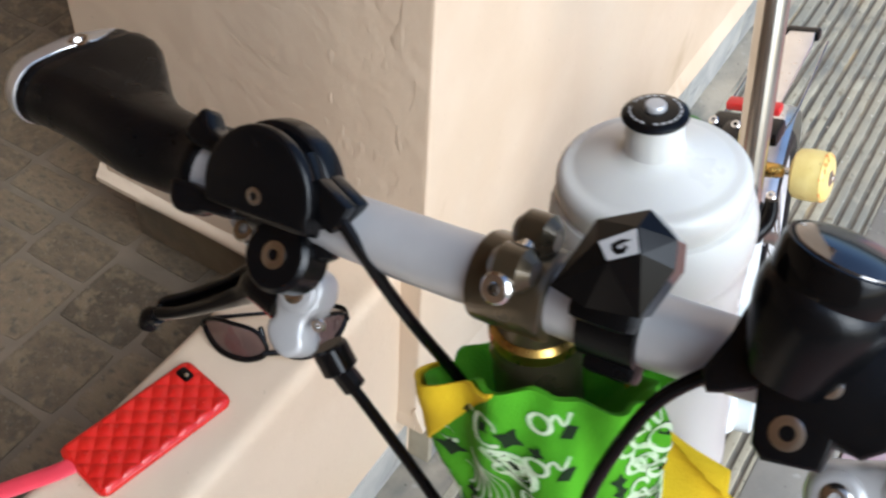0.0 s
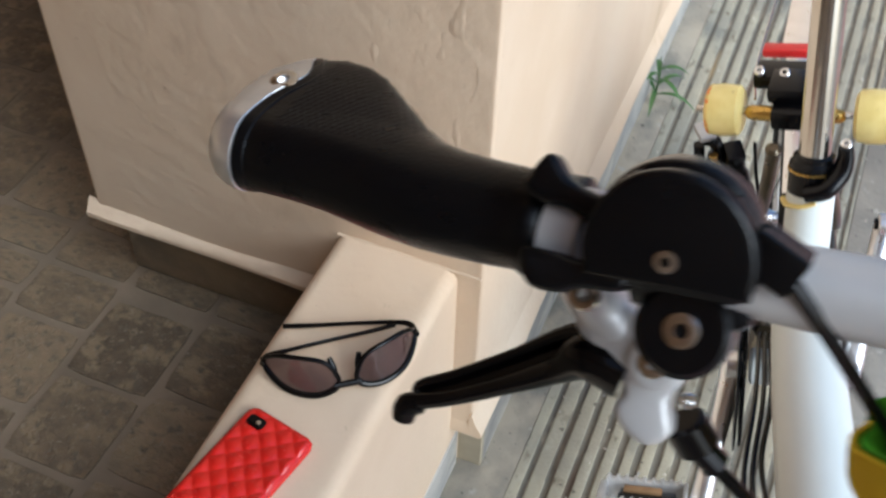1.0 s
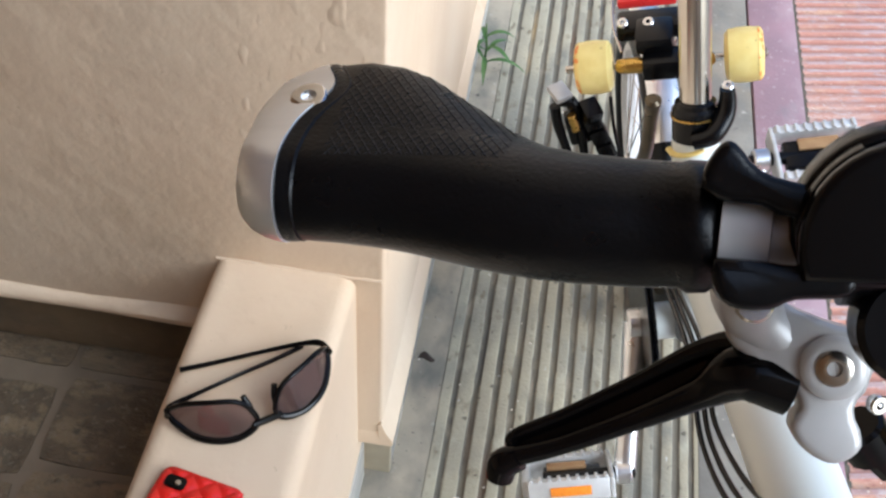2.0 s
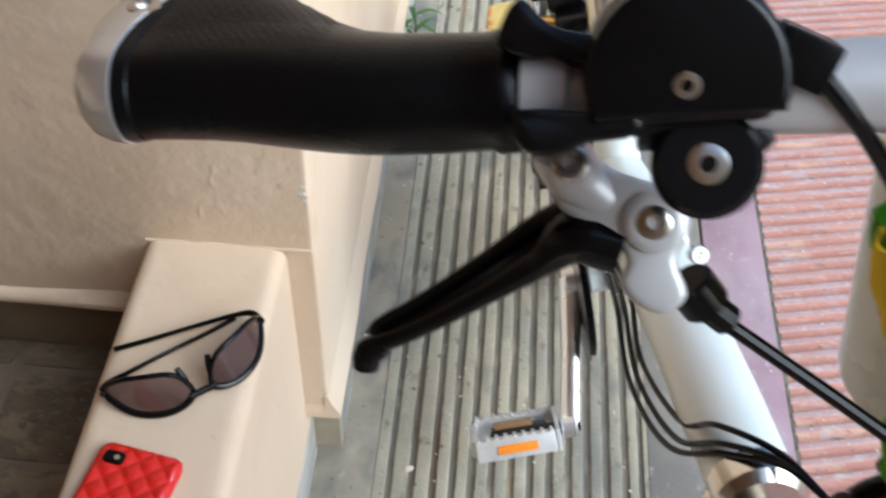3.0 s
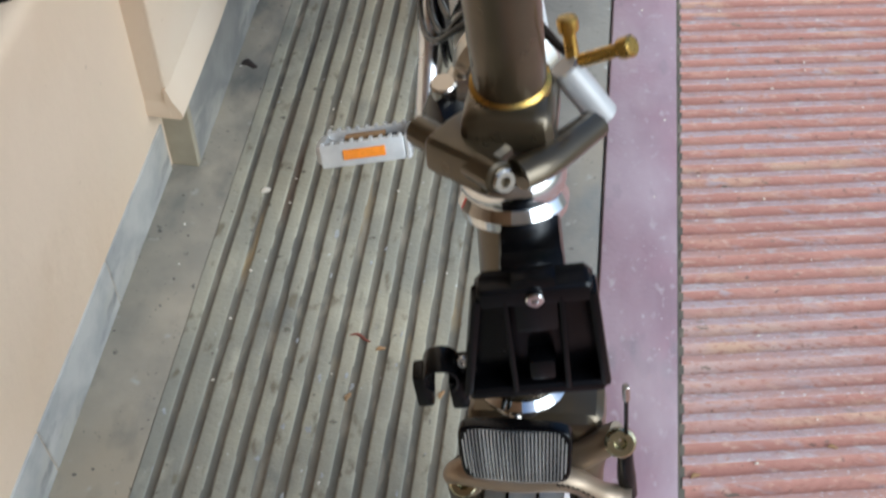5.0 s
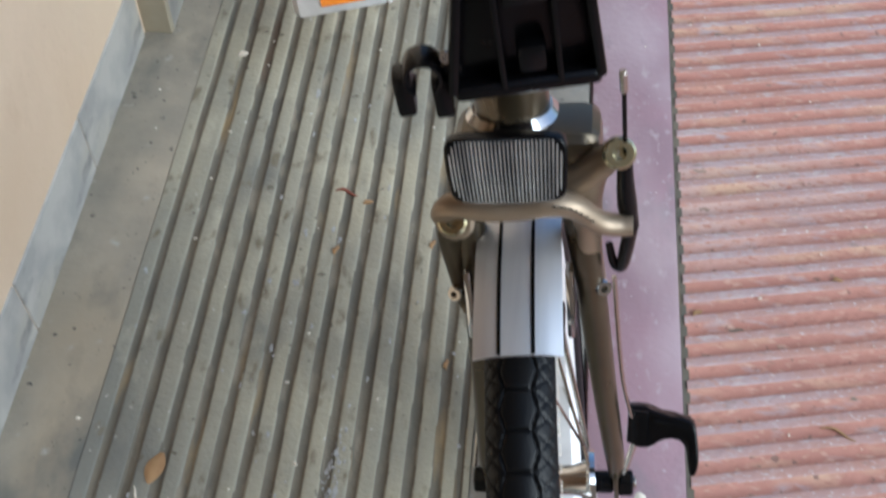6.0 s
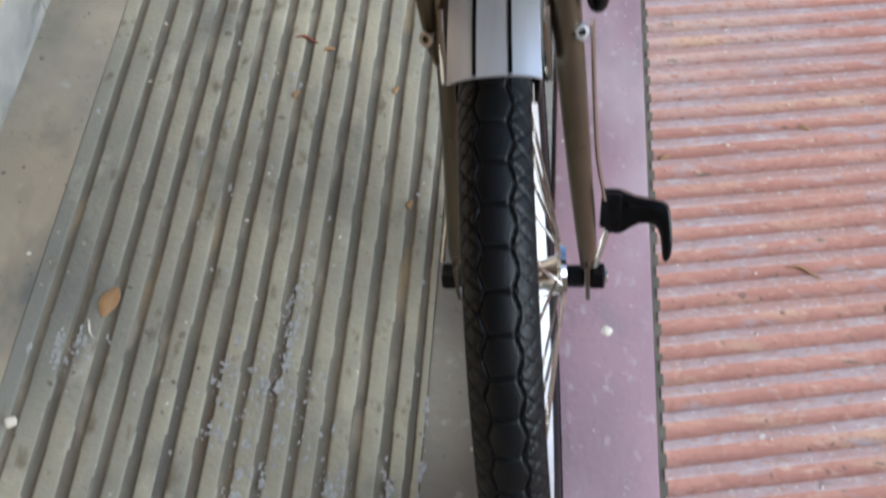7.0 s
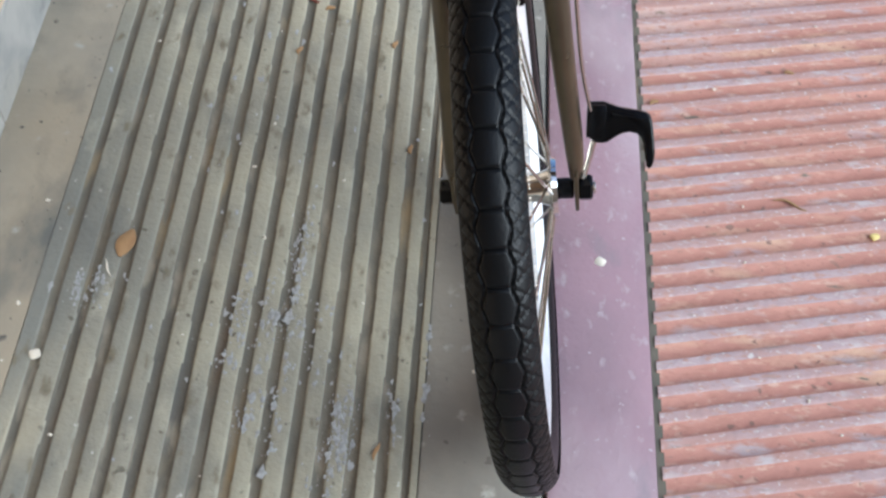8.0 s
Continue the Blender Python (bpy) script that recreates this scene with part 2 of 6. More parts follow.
BRIGHT = mat("satin_bright_alloy", (0.87, 0.87, 0.87), 0.32, 0.9, second=(0.78, 0.78, 0.78), scale=90, bump=0.05, bump_scale=300, stretch=(0.15, 1, 1))
DARKCHROME = mat("smoked_chrome", (0.20, 0.19, 0.185), 0.12, 1.0, scale=60, rough_vary=0.04)
CHROME = mat("chrome", (0.8, 0.8, 0.8), 0.07, 1.0, scale=60, rough_vary=0.03)
STEEL = mat("worn_steel", (0.60, 0.57, 0.52), 0.2, 1.0, second=(0.54, 0.50, 0.44), scale=18, rough_vary=0.05)
NICKEL = mat("champagne_cast_alloy", (0.36, 0.28, 0.195), 0.42, 0.6, second=(0.30, 0.235, 0.165), scale=40, bump=0.04, bump_scale=600)
BRONZE = mat("lacquered_bronze_steel", (0.108, 0.083, 0.048), 0.3, 0.7, second=(0.083, 0.064, 0.038), scale=30, coat=0.4)
PALEBRASS = mat("pale_zinc_brass", (0.60, 0.55, 0.36), 0.25, 1.0, second=(0.5, 0.45, 0.28), scale=80)
BRASS = mat("gold_brass", (0.62, 0.40, 0.10), 0.28, 1.0, scale=60)
BLACK = mat("black_plastic", (0.0025, 0.0025, 0.003), 0.24, spec=0.24, scale=40, bump=0.06, bump_scale=900)
GLOSS = mat("glossy_black_plastic", (0.0035, 0.003, 0.003), 0.14, spec=0.2, scale=40, rough_vary=0.04)
RUBBER = mat("black_rubber_grip", (0.0025, 0.0025, 0.003), 0.30, spec=0.19, scale=50, bump=0.12, bump_scale=700, rough_vary=0.1)
TYRE = mat("tyre_rubber", (0.0035, 0.0038, 0.0045), 0.38, spec=0.22, second=(0.006, 0.0063, 0.007), scale=30, bump=0.12, bump_scale=500)
WHITE = mat("white_frame_enamel", (0.66, 0.695, 0.67), 0.38, second=(0.63, 0.665, 0.64), scale=12, coat=0.12)
BOTTLE = mat("milky_bottle_plastic", (0.70, 0.685, 0.635), 0.28, second=(0.65, 0.635, 0.575), scale=10, sss=0.3, bump=0.04, bump_scale=150)
YELLOW = mat("yellow_urethane", (0.80, 0.66, 0.25), 0.45, second=(0.72, 0.56, 0.18), scale=40, sss=0.2, speck=((0.5, 0.35, 0.12), 120, 0.7))
WORN = mat("worn_orange_print", (0.75, 0.22, 0.03), 0.5, second=(0.78, 0.58, 0.18), scale=90, blend=(0.42, 0.5))
ORANGE = mat("orange_reflector", (0.85, 0.27, 0.02), 0.2, scale=300, coat=0.5)
CLEAR = mat("clear_reflector", (0.80, 0.80, 0.80), 0.2, 0.75, second=(0.40, 0.40, 0.41), scale=60, blend=(0.45, 0.55), stretch=(1, 0.1, 0.1), coat=0.6)
REDCASE = mat("red_patent_leather", (0.58, 0.013, 0.007), 0.25, second=(0.52, 0.010, 0.006), scale=30, coat=0.3, bump=0.05, bump_scale=500)
PINK = mat("pink_strap_leather", (0.80, 0.06, 0.09), 0.35, scale=40, bump=0.1, bump_scale=400)
GREEN = mat("green_cotton", (0.104, 0.352, 0.008), 0.85, second=(0.078, 0.295, 0.007), scale=14, bump=0.35, bump_scale=900, spec=0.15)
YCLOTH = mat("yellow_cotton", (0.80, 0.56, 0.005), 0.85, second=(0.74, 0.49, 0.004), scale=14, bump=0.35, bump_scale=900, spec=0.2)
PRINT = mat("white_print", (0.58, 0.68, 0.45), 0.85, second=(0.30, 0.55, 0.2), scale=180, blend=(0.48, 0.72), spec=0.2)
INK = mat("black_print", (0.015, 0.03, 0.01), 0.85, scale=60, spec=0.2)
LENS = mat("smoked_lens", (0.34, 0.25, 0.235), 0.06, second=(0.30, 0.225, 0.215), scale=20, rough_vary=0.02, trans=0.9, spec=0.4)
LEAF = mat("leaf_green", (0.05, 0.115, 0.025), 0.5, second=(0.08, 0.14, 0.035), scale=40)
DRY = mat("dry_leaf", (0.36, 0.22, 0.1), 0.7, second=(0.28, 0.16, 0.07), scale=60)
DARKLEAF = mat("rotten_leaf", (0.035, 0.023, 0.016), 0.7, scale=60)
WORM = mat("red_brown_twig", (0.22, 0.06, 0.035), 0.6, scale=60)
PALE = mat("pale_petal", (0.75, 0.68, 0.56), 0.7, scale=60)
SPATTER = mat("old_white_paint", (0.40, 0.40, 0.395), 0.8, second=(0.27, 0.265, 0.25), scale=220)
PEDALALLOY = mat("pale_anodised_alloy", (0.70, 0.70, 0.69), 0.36, 0.45, second=(0.60, 0.60, 0.59), scale=60, bump=0.05, bump_scale=400)
RIMS = mat("bright_rim_alloy", (0.86, 0.86, 0.86), 0.5, 0.55, scale=40)
# warm paint of the unseen walls, tinted for the bounce on the pillar
BOUNCEPAINT = mat("warm_bounce_paint", (0.67, 0.49, 0.31), 0.8, scale=3, bump=0.2, bump_scale=60)
REDPLASTIC = mat("red_plastic", (0.55, 0.02, 0.02), 0.3, scale=40)

# ---- the walkway and the ledge ----
NEAR, FAR = -2.2, 7.0


def slab(name, x0, x1, y0, y1, z0, z1, material, bevel=0.004):
    bm = bmesh.new()
    block(bm, (x1 - x0, y1 - y0, z1 - z0), pose((x0 + x1) / 2, (y0 + y1) / 2, (z0 + z1) / 2), bevel)
    return tagged(part(name, bm, material), kind="structure")


def ribs_profile(a, b, pitch, high, flat, z):
    """(across, z) points of flat-topped rounded ribs between a and b."""
    pts = [(a, z)]
    count = round((b - a) / pitch)
    p = (b - a) / count
    for i in range(count):
        s = a + i * p
        g = p * (1 - flat) / 2
        for k, h in ((g * 0.82, 0.0), (g * 0.96, 0.6), (g * 1.12, 0.93), (g * 1.4, 1.0), (p - g * 1.4, 1.0), (p - g * 1.12, 0.93), (p - g * 0.96, 0.6), (p - g * 0.82, 0.0)):
            pts.append((s + k, z + high * h))
    return pts + [(b, z)]


def groove_profile(a, b, grooves, deep):
    """(across, z) points of a flat top from a to b with rounded grooves given as (middle, width, share of the depth)."""
    pts = [(a, 0.0)]
    for c, w, d in grooves:
        for k, h in ((-0.66, 0.0), (-0.50, 0.14), (-0.40, 0.55), (-0.30, 1.0), (0.30, 1.0), (0.40, 0.55), (0.50, 0.14), (0.66, 0.0)):
            pts.append((c + w * k, -deep * d * h))
    return pts + [(b, 0.0)]


def ribbed(name, prof, lo, hi, along, material, label, tops=None):
    bm = bmesh.new()
    rows = []
    cuts = round(abs(hi - lo) / 0.02) if along == "y" else round(abs(hi - lo) / 0.04)
    for k in range(cuts + 1):
        s = lo + (hi - lo) * k / cuts
        row = []
        for i, (a, z) in enumerate(prof):
            wob = 0.0006 * noise.noise((a * 40, s * 9, 0.3)) + 0.0002 * noise.noise((a * 90, s * 45, 2.0))
            dz = 0.0005 * noise.noise((a * 60, s * 30, 5.0))
            row.append(bm.verts.new((a + wob, s, z + dz) if along == "y" else (s, a + wob, z + dz)))
        rows.append(row)
    for ra, rb in zip(rows, rows[1:]):
        for i in range(len(prof) - 1):
            bm.faces.new((ra[i], ra[i + 1], rb[i + 1], rb[i]))
    ob = part(name, bm, material, sharp=50)
    ob.data.materials.append(tops or DARKBROWN)
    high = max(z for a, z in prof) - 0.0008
    # second material: flat ridge tops where given, else the darker groove bottoms
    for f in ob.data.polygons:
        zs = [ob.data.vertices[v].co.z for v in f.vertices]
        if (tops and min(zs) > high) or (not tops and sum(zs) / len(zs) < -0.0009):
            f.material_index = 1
    return tagged(ob, label, kind="structure")


ground = slab("ground", -40, 40, -40, 40, -0.3, -0.012, CEMENT, 0)
slab("pavement", -0.32, -0.2290, NEAR, FAR, -0.1, 0.0, CEMENT)["label"] = "flat grey cement strip beside the low wall"
grooves = [(-0.2112, 0.0095, 0.8), (-0.1835, 0.0098, 1.0)]
grooves += [(-0.1574 + 0.0241 * k, 0.0106, 1.0) for k in range(11)] + [(0.1032, 0.0074, 1.0)]
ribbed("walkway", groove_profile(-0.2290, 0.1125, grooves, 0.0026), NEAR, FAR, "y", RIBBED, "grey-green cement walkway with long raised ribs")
slab("pavement_2", 0.1125, 0.211, NEAR, FAR, -0.1, 0.0, SMOOTH)["label"] = "smooth grey cement edge of the walkway"
slab("pavement_3", 0.214, 0.3025, NEAR, FAR, -0.1, 0.001, PURPLE)["label"] = "mauve painted cement border strip"
slab("pavement_5", 0.3025, 0.309, NEAR, FAR, -0.1, -0.0016, DARKBROWN, 0)["label"] = "narrow dark joint beside the red tiles"
red_tiles = ribbed("pavement_4", ribs_profile(-2.1757, 6.8963, 0.0240, 0.0018, 0.42, -0.0018), 0.3065, 3.0, "x", RED, "worn red paving tiles with fine ribs", RIDGE)
for v in red_tiles.data.vertices:      # laid some twelve degrees askew to the walkway
    v.co.y += 0.212 * (v.co.x - 0.3065)

LEDGE = 0.405
bm = bmesh.new()
block(bm, (0.1385, 0.83 - NEAR, LEDGE + 0.1), pose(-0.37675, (0.83 + NEAR) / 2, (LEDGE - 0.1) / 2), 0.019, 6)
tagged(part("wall_low", bm, CREAM), "cream plastered low wall with a flat top", kind="structure")
UPRIGHT = Matrix(((1, 0, 0, 0), (0, 0, -1, 0), (0, 1, 0, 0), (0, 0, 0, 1)))      # plates drawn in x, z and raised towards the lane's near end
bm = bmesh.new()
plate(bm, [(-0.772, 0.30), (-0.44, 0.30), (-0.44, 0.118), (-0.2795, 0.118), (-0.2795, 3.2), (-0.772, 3.2)], 1.824, Matrix.Translation((0, 2.6, 0)) @ UPRIGHT, 0.007, 3)
tagged(part("wall_pillar", bm, CREAM), "cream plastered pillar and wall", kind="structure")
slab("wall_pillar_2", -0.745, -0.287, 0.812, 2.6, -0.1, 0.31, CREAM, 0)["label"] = "recessed foot of the cream pillar"
tagged(slab("floor", -4.0, -0.446, NEAR, 5.0, -0.1, 0.1785, GROUT, 0), "grout bed of the slate porch floor")


def flare(bm, a, b, out, high, proud):
    """A plaster drip edge from a to b: its foot stands proud and tapers into the wall above."""
    a, b, out = Vector(a), Vector(b), Vector(out)
    n = 24
    rows = []
    for k in range(n + 1):
        p = a + (b - a) * k / n
        w = 1 + 0.35 * noise.noise(p * 9)
        rows.append([bm.verts.new(p + out * q + V(0, 0, z)) for q, z in ((-0.004, 0.0), (proud * 0.8 * w, 0.0), (proud * w, 0.004), (proud * 0.95 * w, 0.010), (proud * 0.35, high * 0.62), (-0.0008, high * w), (-0.004, high))])
    for r, q in zip(rows, rows[1:]):
        bridge(bm, r, q)
    bm.faces.new(rows[0])
    bm.faces.new(rows[-1])


bm = bmesh.new()
flare(bm, (-0.2797, 0.7745, 0.115), (-0.2797, 2.58, 0.115), (1, 0, 0), 0.042, 0.0125)
tagged(part("trim_2", bm, CREAM), "flared plaster edge over the marble skirting", kind="structure")
bm = bmesh.new()
flare(bm, (-0.3075, 0.7762, 0.115), (-0.2800, 0.7762, 0.115), (0, -1, 0), 0.030, 0.0022)
tagged(part("trim_5", bm, CREAM), "flared plaster edge at the pillar's corner", kind="structure")
# trowel lumps left in the plaster beside the pillar's corner
bm = bmesh.new()
nx, nz = 70, 170
sheet = []
for k in range(nz + 1):
    z = 0.425 + 0.62 * k / nz
    row = []
    for i in range(nx + 1):
        x = -0.425 + 0.136 * i / nx
        h = noise.noise((x * 75, 0.0, z * 26)) + 0.6 * noise.noise((x * 170, 3.0, z * 60)) + 0.3 * noise.noise((x * 20, 7.0, z * 9))
        fade = min(1.0, i / 14, (nx - i) / 5, k / 8, (nz - k) / 20)
        row.append(bm.verts.new((x, 0.7758 + 0.0006 - 0.0014 * max(0.0, h - 0.05) * fade, z)))
    sheet.append(row)
for a, b in zip(sheet, sheet[1:]):
    for i in range(nx):
        bm.faces.new((a[i], a[i + 1], b[i + 1], b[i]))
tagged(part("trim_6", bm, CREAM, sharp=80), "trowel lumps in the cream plaster near the corner", kind="structure")
# rough mortar along the joint of ledge and pillar, and a chipped corner
bm = bmesh.new()
rc = random.Random(21)
pts = [(-0.445 + 0.0163 * k, 0.777 + rc.uniform(-0.0008, 0.0005), LEDGE - 0.0008 + rc.uniform(-0.0005, 0.0005)) for k in range(11)]
sweep(bm, pts, [0.0026 + rc.uniform(-0.0006, 0.0008) for k in range(11)], 10, 3)
tagged(part("trim_3", bm, CREAM), "rough plaster fillet where the ledge meets the pillar", kind="structure")
bm = bmesh.new()
for x, z, r in ((-0.2845, 0.490, 0.0045), (-0.2850, 0.481, 0.0055), (-0.2842, 0.474, 0.004), (-0.2870, 0.4845, 0.003)):
    tmp = bmesh.new()
    bmesh.ops.create_icosphere(tmp, subdivisions=2, radius=r)
    for v in tmp.verts:
        v.co = V(v.co.x * (1 + 0.5 * noise.noise(v.co * 300)), v.co.y * 0.22, v.co.z * (1 + 0.5 * noise.noise(v.co * 260)))
    merge(bm, tmp, pose(x, 0.7765, z))
tagged(part("trim_4", bm, CHIP), "pale chipped plaster on the pillar's corner", kind="structure")
# skirtings
bm = bmesh.new()
block(bm, (0.32, 0.012, 0.12), pose(-0.60, 0.807, 0.245), 0.003)
tagged(part("baseboard", bm, SLATE), "dark slate skirting at the pillar's foot", kind="structure")
bm = bmesh.new()
flare(bm, (-0.783, 0.7762, 0.296), (-0.445, 0.7762, 0.296), (0, -1, 0), 0.026, 0.010)
tagged(part("trim", bm, CREAM), "cream plaster lip over the skirting", kind="structure")

# unseen walls and roof slab, added to block sky and bounce warm light
slab("wall_house", -4.2, -4.0, -4.0, 5.0, 0, 3.2, BOUNCEPAINT, 0)
slab("wall_end", -4.2, 4.2, -4.2, -4.0, 0, 6.0, BOUNCEPAINT, 0)
slab("ceiling", -4.2, -0.2795, -4.0, 5.0, 3.2, 3.4, BOUNCEPAINT, 0)
slab("wall_far", -4.2, -0.765, 5.0, 5.2, 0, 3.2, BOUNCEPAINT, 0)

# ---- bicycle ----
LEAN = pose(0.2007, 0.207, 0, 0, -9.9, 0)
FRAME = pose(0.003, 0.09, 0, 0, 0, 10)
bike = tagged(empty("bicycle", LEAN), "white and bronze folding bicycle leaning over on the walkway", "bicycle")
HUB = V(0, 0, 0.209)


def F(*c):
    """A point of the rear frame, in the bicycle's axes."""
    return FRAME @ Vector(c)


def tyre_wheel(name, centre, m, parent, tread=True):
    """m maps wheel axes (x across, y, z in the plane) into the bicycle's axes."""
    w = empty(name, Matrix())
    w.parent = parent
    R, r = 0.1889, 0.0195

    def at(x, rad, a):
        return m @ (centre + V(x, -rad * math.sin(a), rad * math.cos(a)))

    def hoop(bm, section, n=96, closed=True):
        rows = [[bm.verts.new(at(x, rad, 2 * math.pi * k / n)) for x, rad in section] for k in range(n)]
        q = len(section)
        for k in range(n):
            a, b = rows[k], rows[(k + 1) % n]
            for i in range(q if closed else q - 1):
                bm.faces.new((a[i], a[(i + 1) % q], b[(i + 1) % q], b[i]))
        return bm

    tyre = part("tyre", hoop(bmesh.new(), [((r - (0.0021 if tread else 0)) * math.sin(t), R + (r - (0.0021 if tread else 0)) * math.cos(t)) for t in (2 * math.pi * i / 24 for i in range(24))]), TYRE, w, "black tyre with honeycomb tread")
    if tread:
        bm = bmesh.new()
        count, fine, across, e = 63, 16, 80, 1.22
        w1, w2 = 0.34, 0.52

        def cut(t, u):
            """Depth of the tread's grooves: long six-sided blocks and fine crossing side cuts."""
            t, u = abs(t), abs(u)
            side_ = w1 + (w2 - w1) * (1 - 2 * u)
            d = max(0.0, 1 - abs(t - side_) / 0.055)
            if t < w1:
                d = max(d, 1 - (0.5 - u) / 0.06)
            d = max(d, 0.6 * (1 - abs(t - (1.12 - (1.12 - w1) * 2 * u)) / 0.06) if t > w1 else 0.0)
            d = max(d, 0.6 * (1 - abs(t - (w2 + (1.12 - w2) * 2 * u)) / 0.06) if t > w2 else 0.0)
            return 0.0018 * min(1.0, max(0.0, d) * 1.25)

        rows = []
        for k in range(count * fine):
            a, u = 2 * math.pi * k / (count * fine), (k % fine) / fine - 0.5
            row = []
            for q in range(across + 1):
                t = -e + 2 * e * q / across
                lift = 0.0006 * min(1.0, (e - abs(t)) / 0.08) - cut(t, u)
                row.append(bm.verts.new(at((r + lift) * math.sin(t), R + (r + lift) * math.cos(t), a)))
            rows.append(row)
        for k in range(len(rows)):
            a_, b_ = rows[k], rows[(k + 1) % len(rows)]
            for q in range(across):
                bm.faces.new((a_[q], a_[q + 1], b_[q + 1], b_[q]))
        part("tread", bm, TYRE, tyre, "honeycomb tread with fine side cuts", 80)
        bm = bmesh.new()
        rw_ = random.Random(8)
        a = 0.05
        while a < 0.98:
            h, w_ = rw_.uniform(0.0022, 0.0032), rw_.uniform(0.004, 0.008)
            t0, t1 = 1.26, 1.26 + h / r
            bm.faces.new([bm.verts.new(at((r + 0.0004) * math.sin(t), R + (r + 0.0004) * math.cos(t), b)) for t, b in ((t0, a), (t1, a), (t1, a + w_), (t0, a + w_))])
            a += w_ + rw_.choice((0.004, 0.005, 0.02))
        tagged(part("lettering", bm, PALE, tyre), "pale marks moulded on the tyre wall", kind="stuff")
    rim = part("rim", hoop(bmesh.new(), [(-0.0125, 0.181), (-0.0125, 0.164), (-0.006, 0.157), (0.006, 0.157), (0.0125, 0.164), (0.0125, 0.181)]), RIMS, w, "bright silver alloy rim")
    for i in range(28):
        a = 2 * math.pi * i / 28
        d = -1 if i % 2 else 1
        b = a + (0.55 if (i // 2) % 2 else -0.55)
        bm = bmesh.new()
        sweep(bm, [at(d * 0.027, 0.018, b), at(d * 0.002, 0.162, a)], 0.001, 6)
        part("spoke", bm, STEEL, w)
    bm = bmesh.new()
    h = m @ centre
    ax = (m.to_3x3() @ V(1, 0, 0)).normalized()
    lathe(bm, [(0.008, -0.031), (0.021, -0.030), (0.022, -0.0265), (0.013, -0.024), (0.010, -0.015), (0.010, 0.015), (0.013, 0.024), (0.022, 0.0265), (0.021, 0.030), (0.008, 0.031)], axis(h, h + ax), 28)
    part("hub", bm, CHROME, w, "polished hub with wide flanges")
    return w


STEER = Matrix.Translation(HUB) @ pose(0, 0, 0, 0, -0.6, 2.5) @ Matrix.Translation(-HUB)
wheel = tyre_wheel("front_wheel", HUB + V(0.0018, 0, 0), STEER, bike)
bm = bmesh.new()
rod(bm, HUB - V(0.0485, 0, 0), HUB + V(0.058, 0, 0), 0.0045, 12)
axle = part("axle", bm, STEEL, bike)
for d in (-1, 1):
    g = 0.006 if d < 0 else 0.0
    bm = bmesh.new()
    rod(bm, HUB + V(d * 0.031 + g, 0, 0), HUB + V(d * 0.043 + g, 0, 0), 0.0075, 14)
    part("axle_spacer", bm, BLACK, axle)
    bm = bmesh.new()
    lathe(bm, [(0.0085, 0), (0.0095, 0.001), (0.0095, 0.008), (0.008, 0.0095)], axis(HUB + V(d * 0.0465 + g, 0, 0), HUB + V(d * 0.07, 0, 0)), 6)
    part("axle_nut", bm, BLACK, axle)
    bm = bmesh.new()
    plate(bm, [(-0.011, -0.012), (0.011, -0.012), (0.013, 0.002), (0.008, 0.022), (-0.008, 0.022), (-0.013, 0.002)], 0.003, Matrix.Translation(HUB + V(d * 0.045 - 0.0015 + g, 0, 0)) @ Matrix(((0, 0, 1, 0), (1, 0, 0, 0), (0, 1, 0, 0), (0, 0, 0, 1))), 0.0008)
    part("dropout", bm, BRONZE, bike)
    bm = bmesh.new()
    k = 0.0085 if d < 0 else -0.0016
    sweep(bm, [(d * 0.0445 + g, 0.0, 0.222), (d * (0.0435 - 0.75 * k), 0.002, 0.245), (d * (0.039 - k), 0.012, 0.32), (d * (0.034 - k), 0.03, 0.41), (d * (0.029 - 0.4 * k), 0.046, 0.462), (d * 0.02, 0.054, 0.482)], [0.0040, 0.0062, 0.0073, 0.0083, 0.0095, 0.010], 16, 5)
    part("fork_blade", bm, BRONZE, bike, "bronze fork blade, tapered to the axle")

# crown and head tube
bm = bmesh.new()
block(bm, (0.072, 0.036, 0.030), pose(0.0095, 0.055, 0.488, -14), 0.010, 3)
part("fork_crown", bm, BRONZE, bike)
HEADLOW, HEADTOP = V(0.002, 0.066, 0.502), V(0.003, 0.104, 0.616)
bm = bmesh.new()
rod(bm, HEADLOW, HEADTOP, 0.0185, 28)
part("head_tube", bm, BRONZE, bike)
bm = bmesh.new()
for t, r in ((0.112, 0.0262),):
    m = axis(HEADLOW, HEADTOP) @ Matrix.Translation((0, 0, t))
    lathe(bm, [(r * 0.8, -0.006), (r * 0.97, -0.004), (r, 0.001), (r * 0.9, 0.006), (r * 0.78, 0.0075)], m, 36)
headset = part("headset", bm, CHROME, bike, "polished chrome headset cup")

bm = bmesh.new()
lathe(bm, [(0.019, -0.010), (0.023, -0.008), (0.0235, -0.002), (0.020, 0.002)], axis(HEADLOW, HEADTOP), 36)
part("lower_cup", bm, CHROME, headset)
bm = bmesh.new()
lathe(bm, [(0.0205, 0.115), (0.0240, 0.119), (0.0252, 0.124), (0.0248, 0.129), (0.0225, 0.133), (0.0195, 0.136)], axis(HEADLOW, HEADTOP), 36)
part("lock_nut", bm, CHROME, headset)

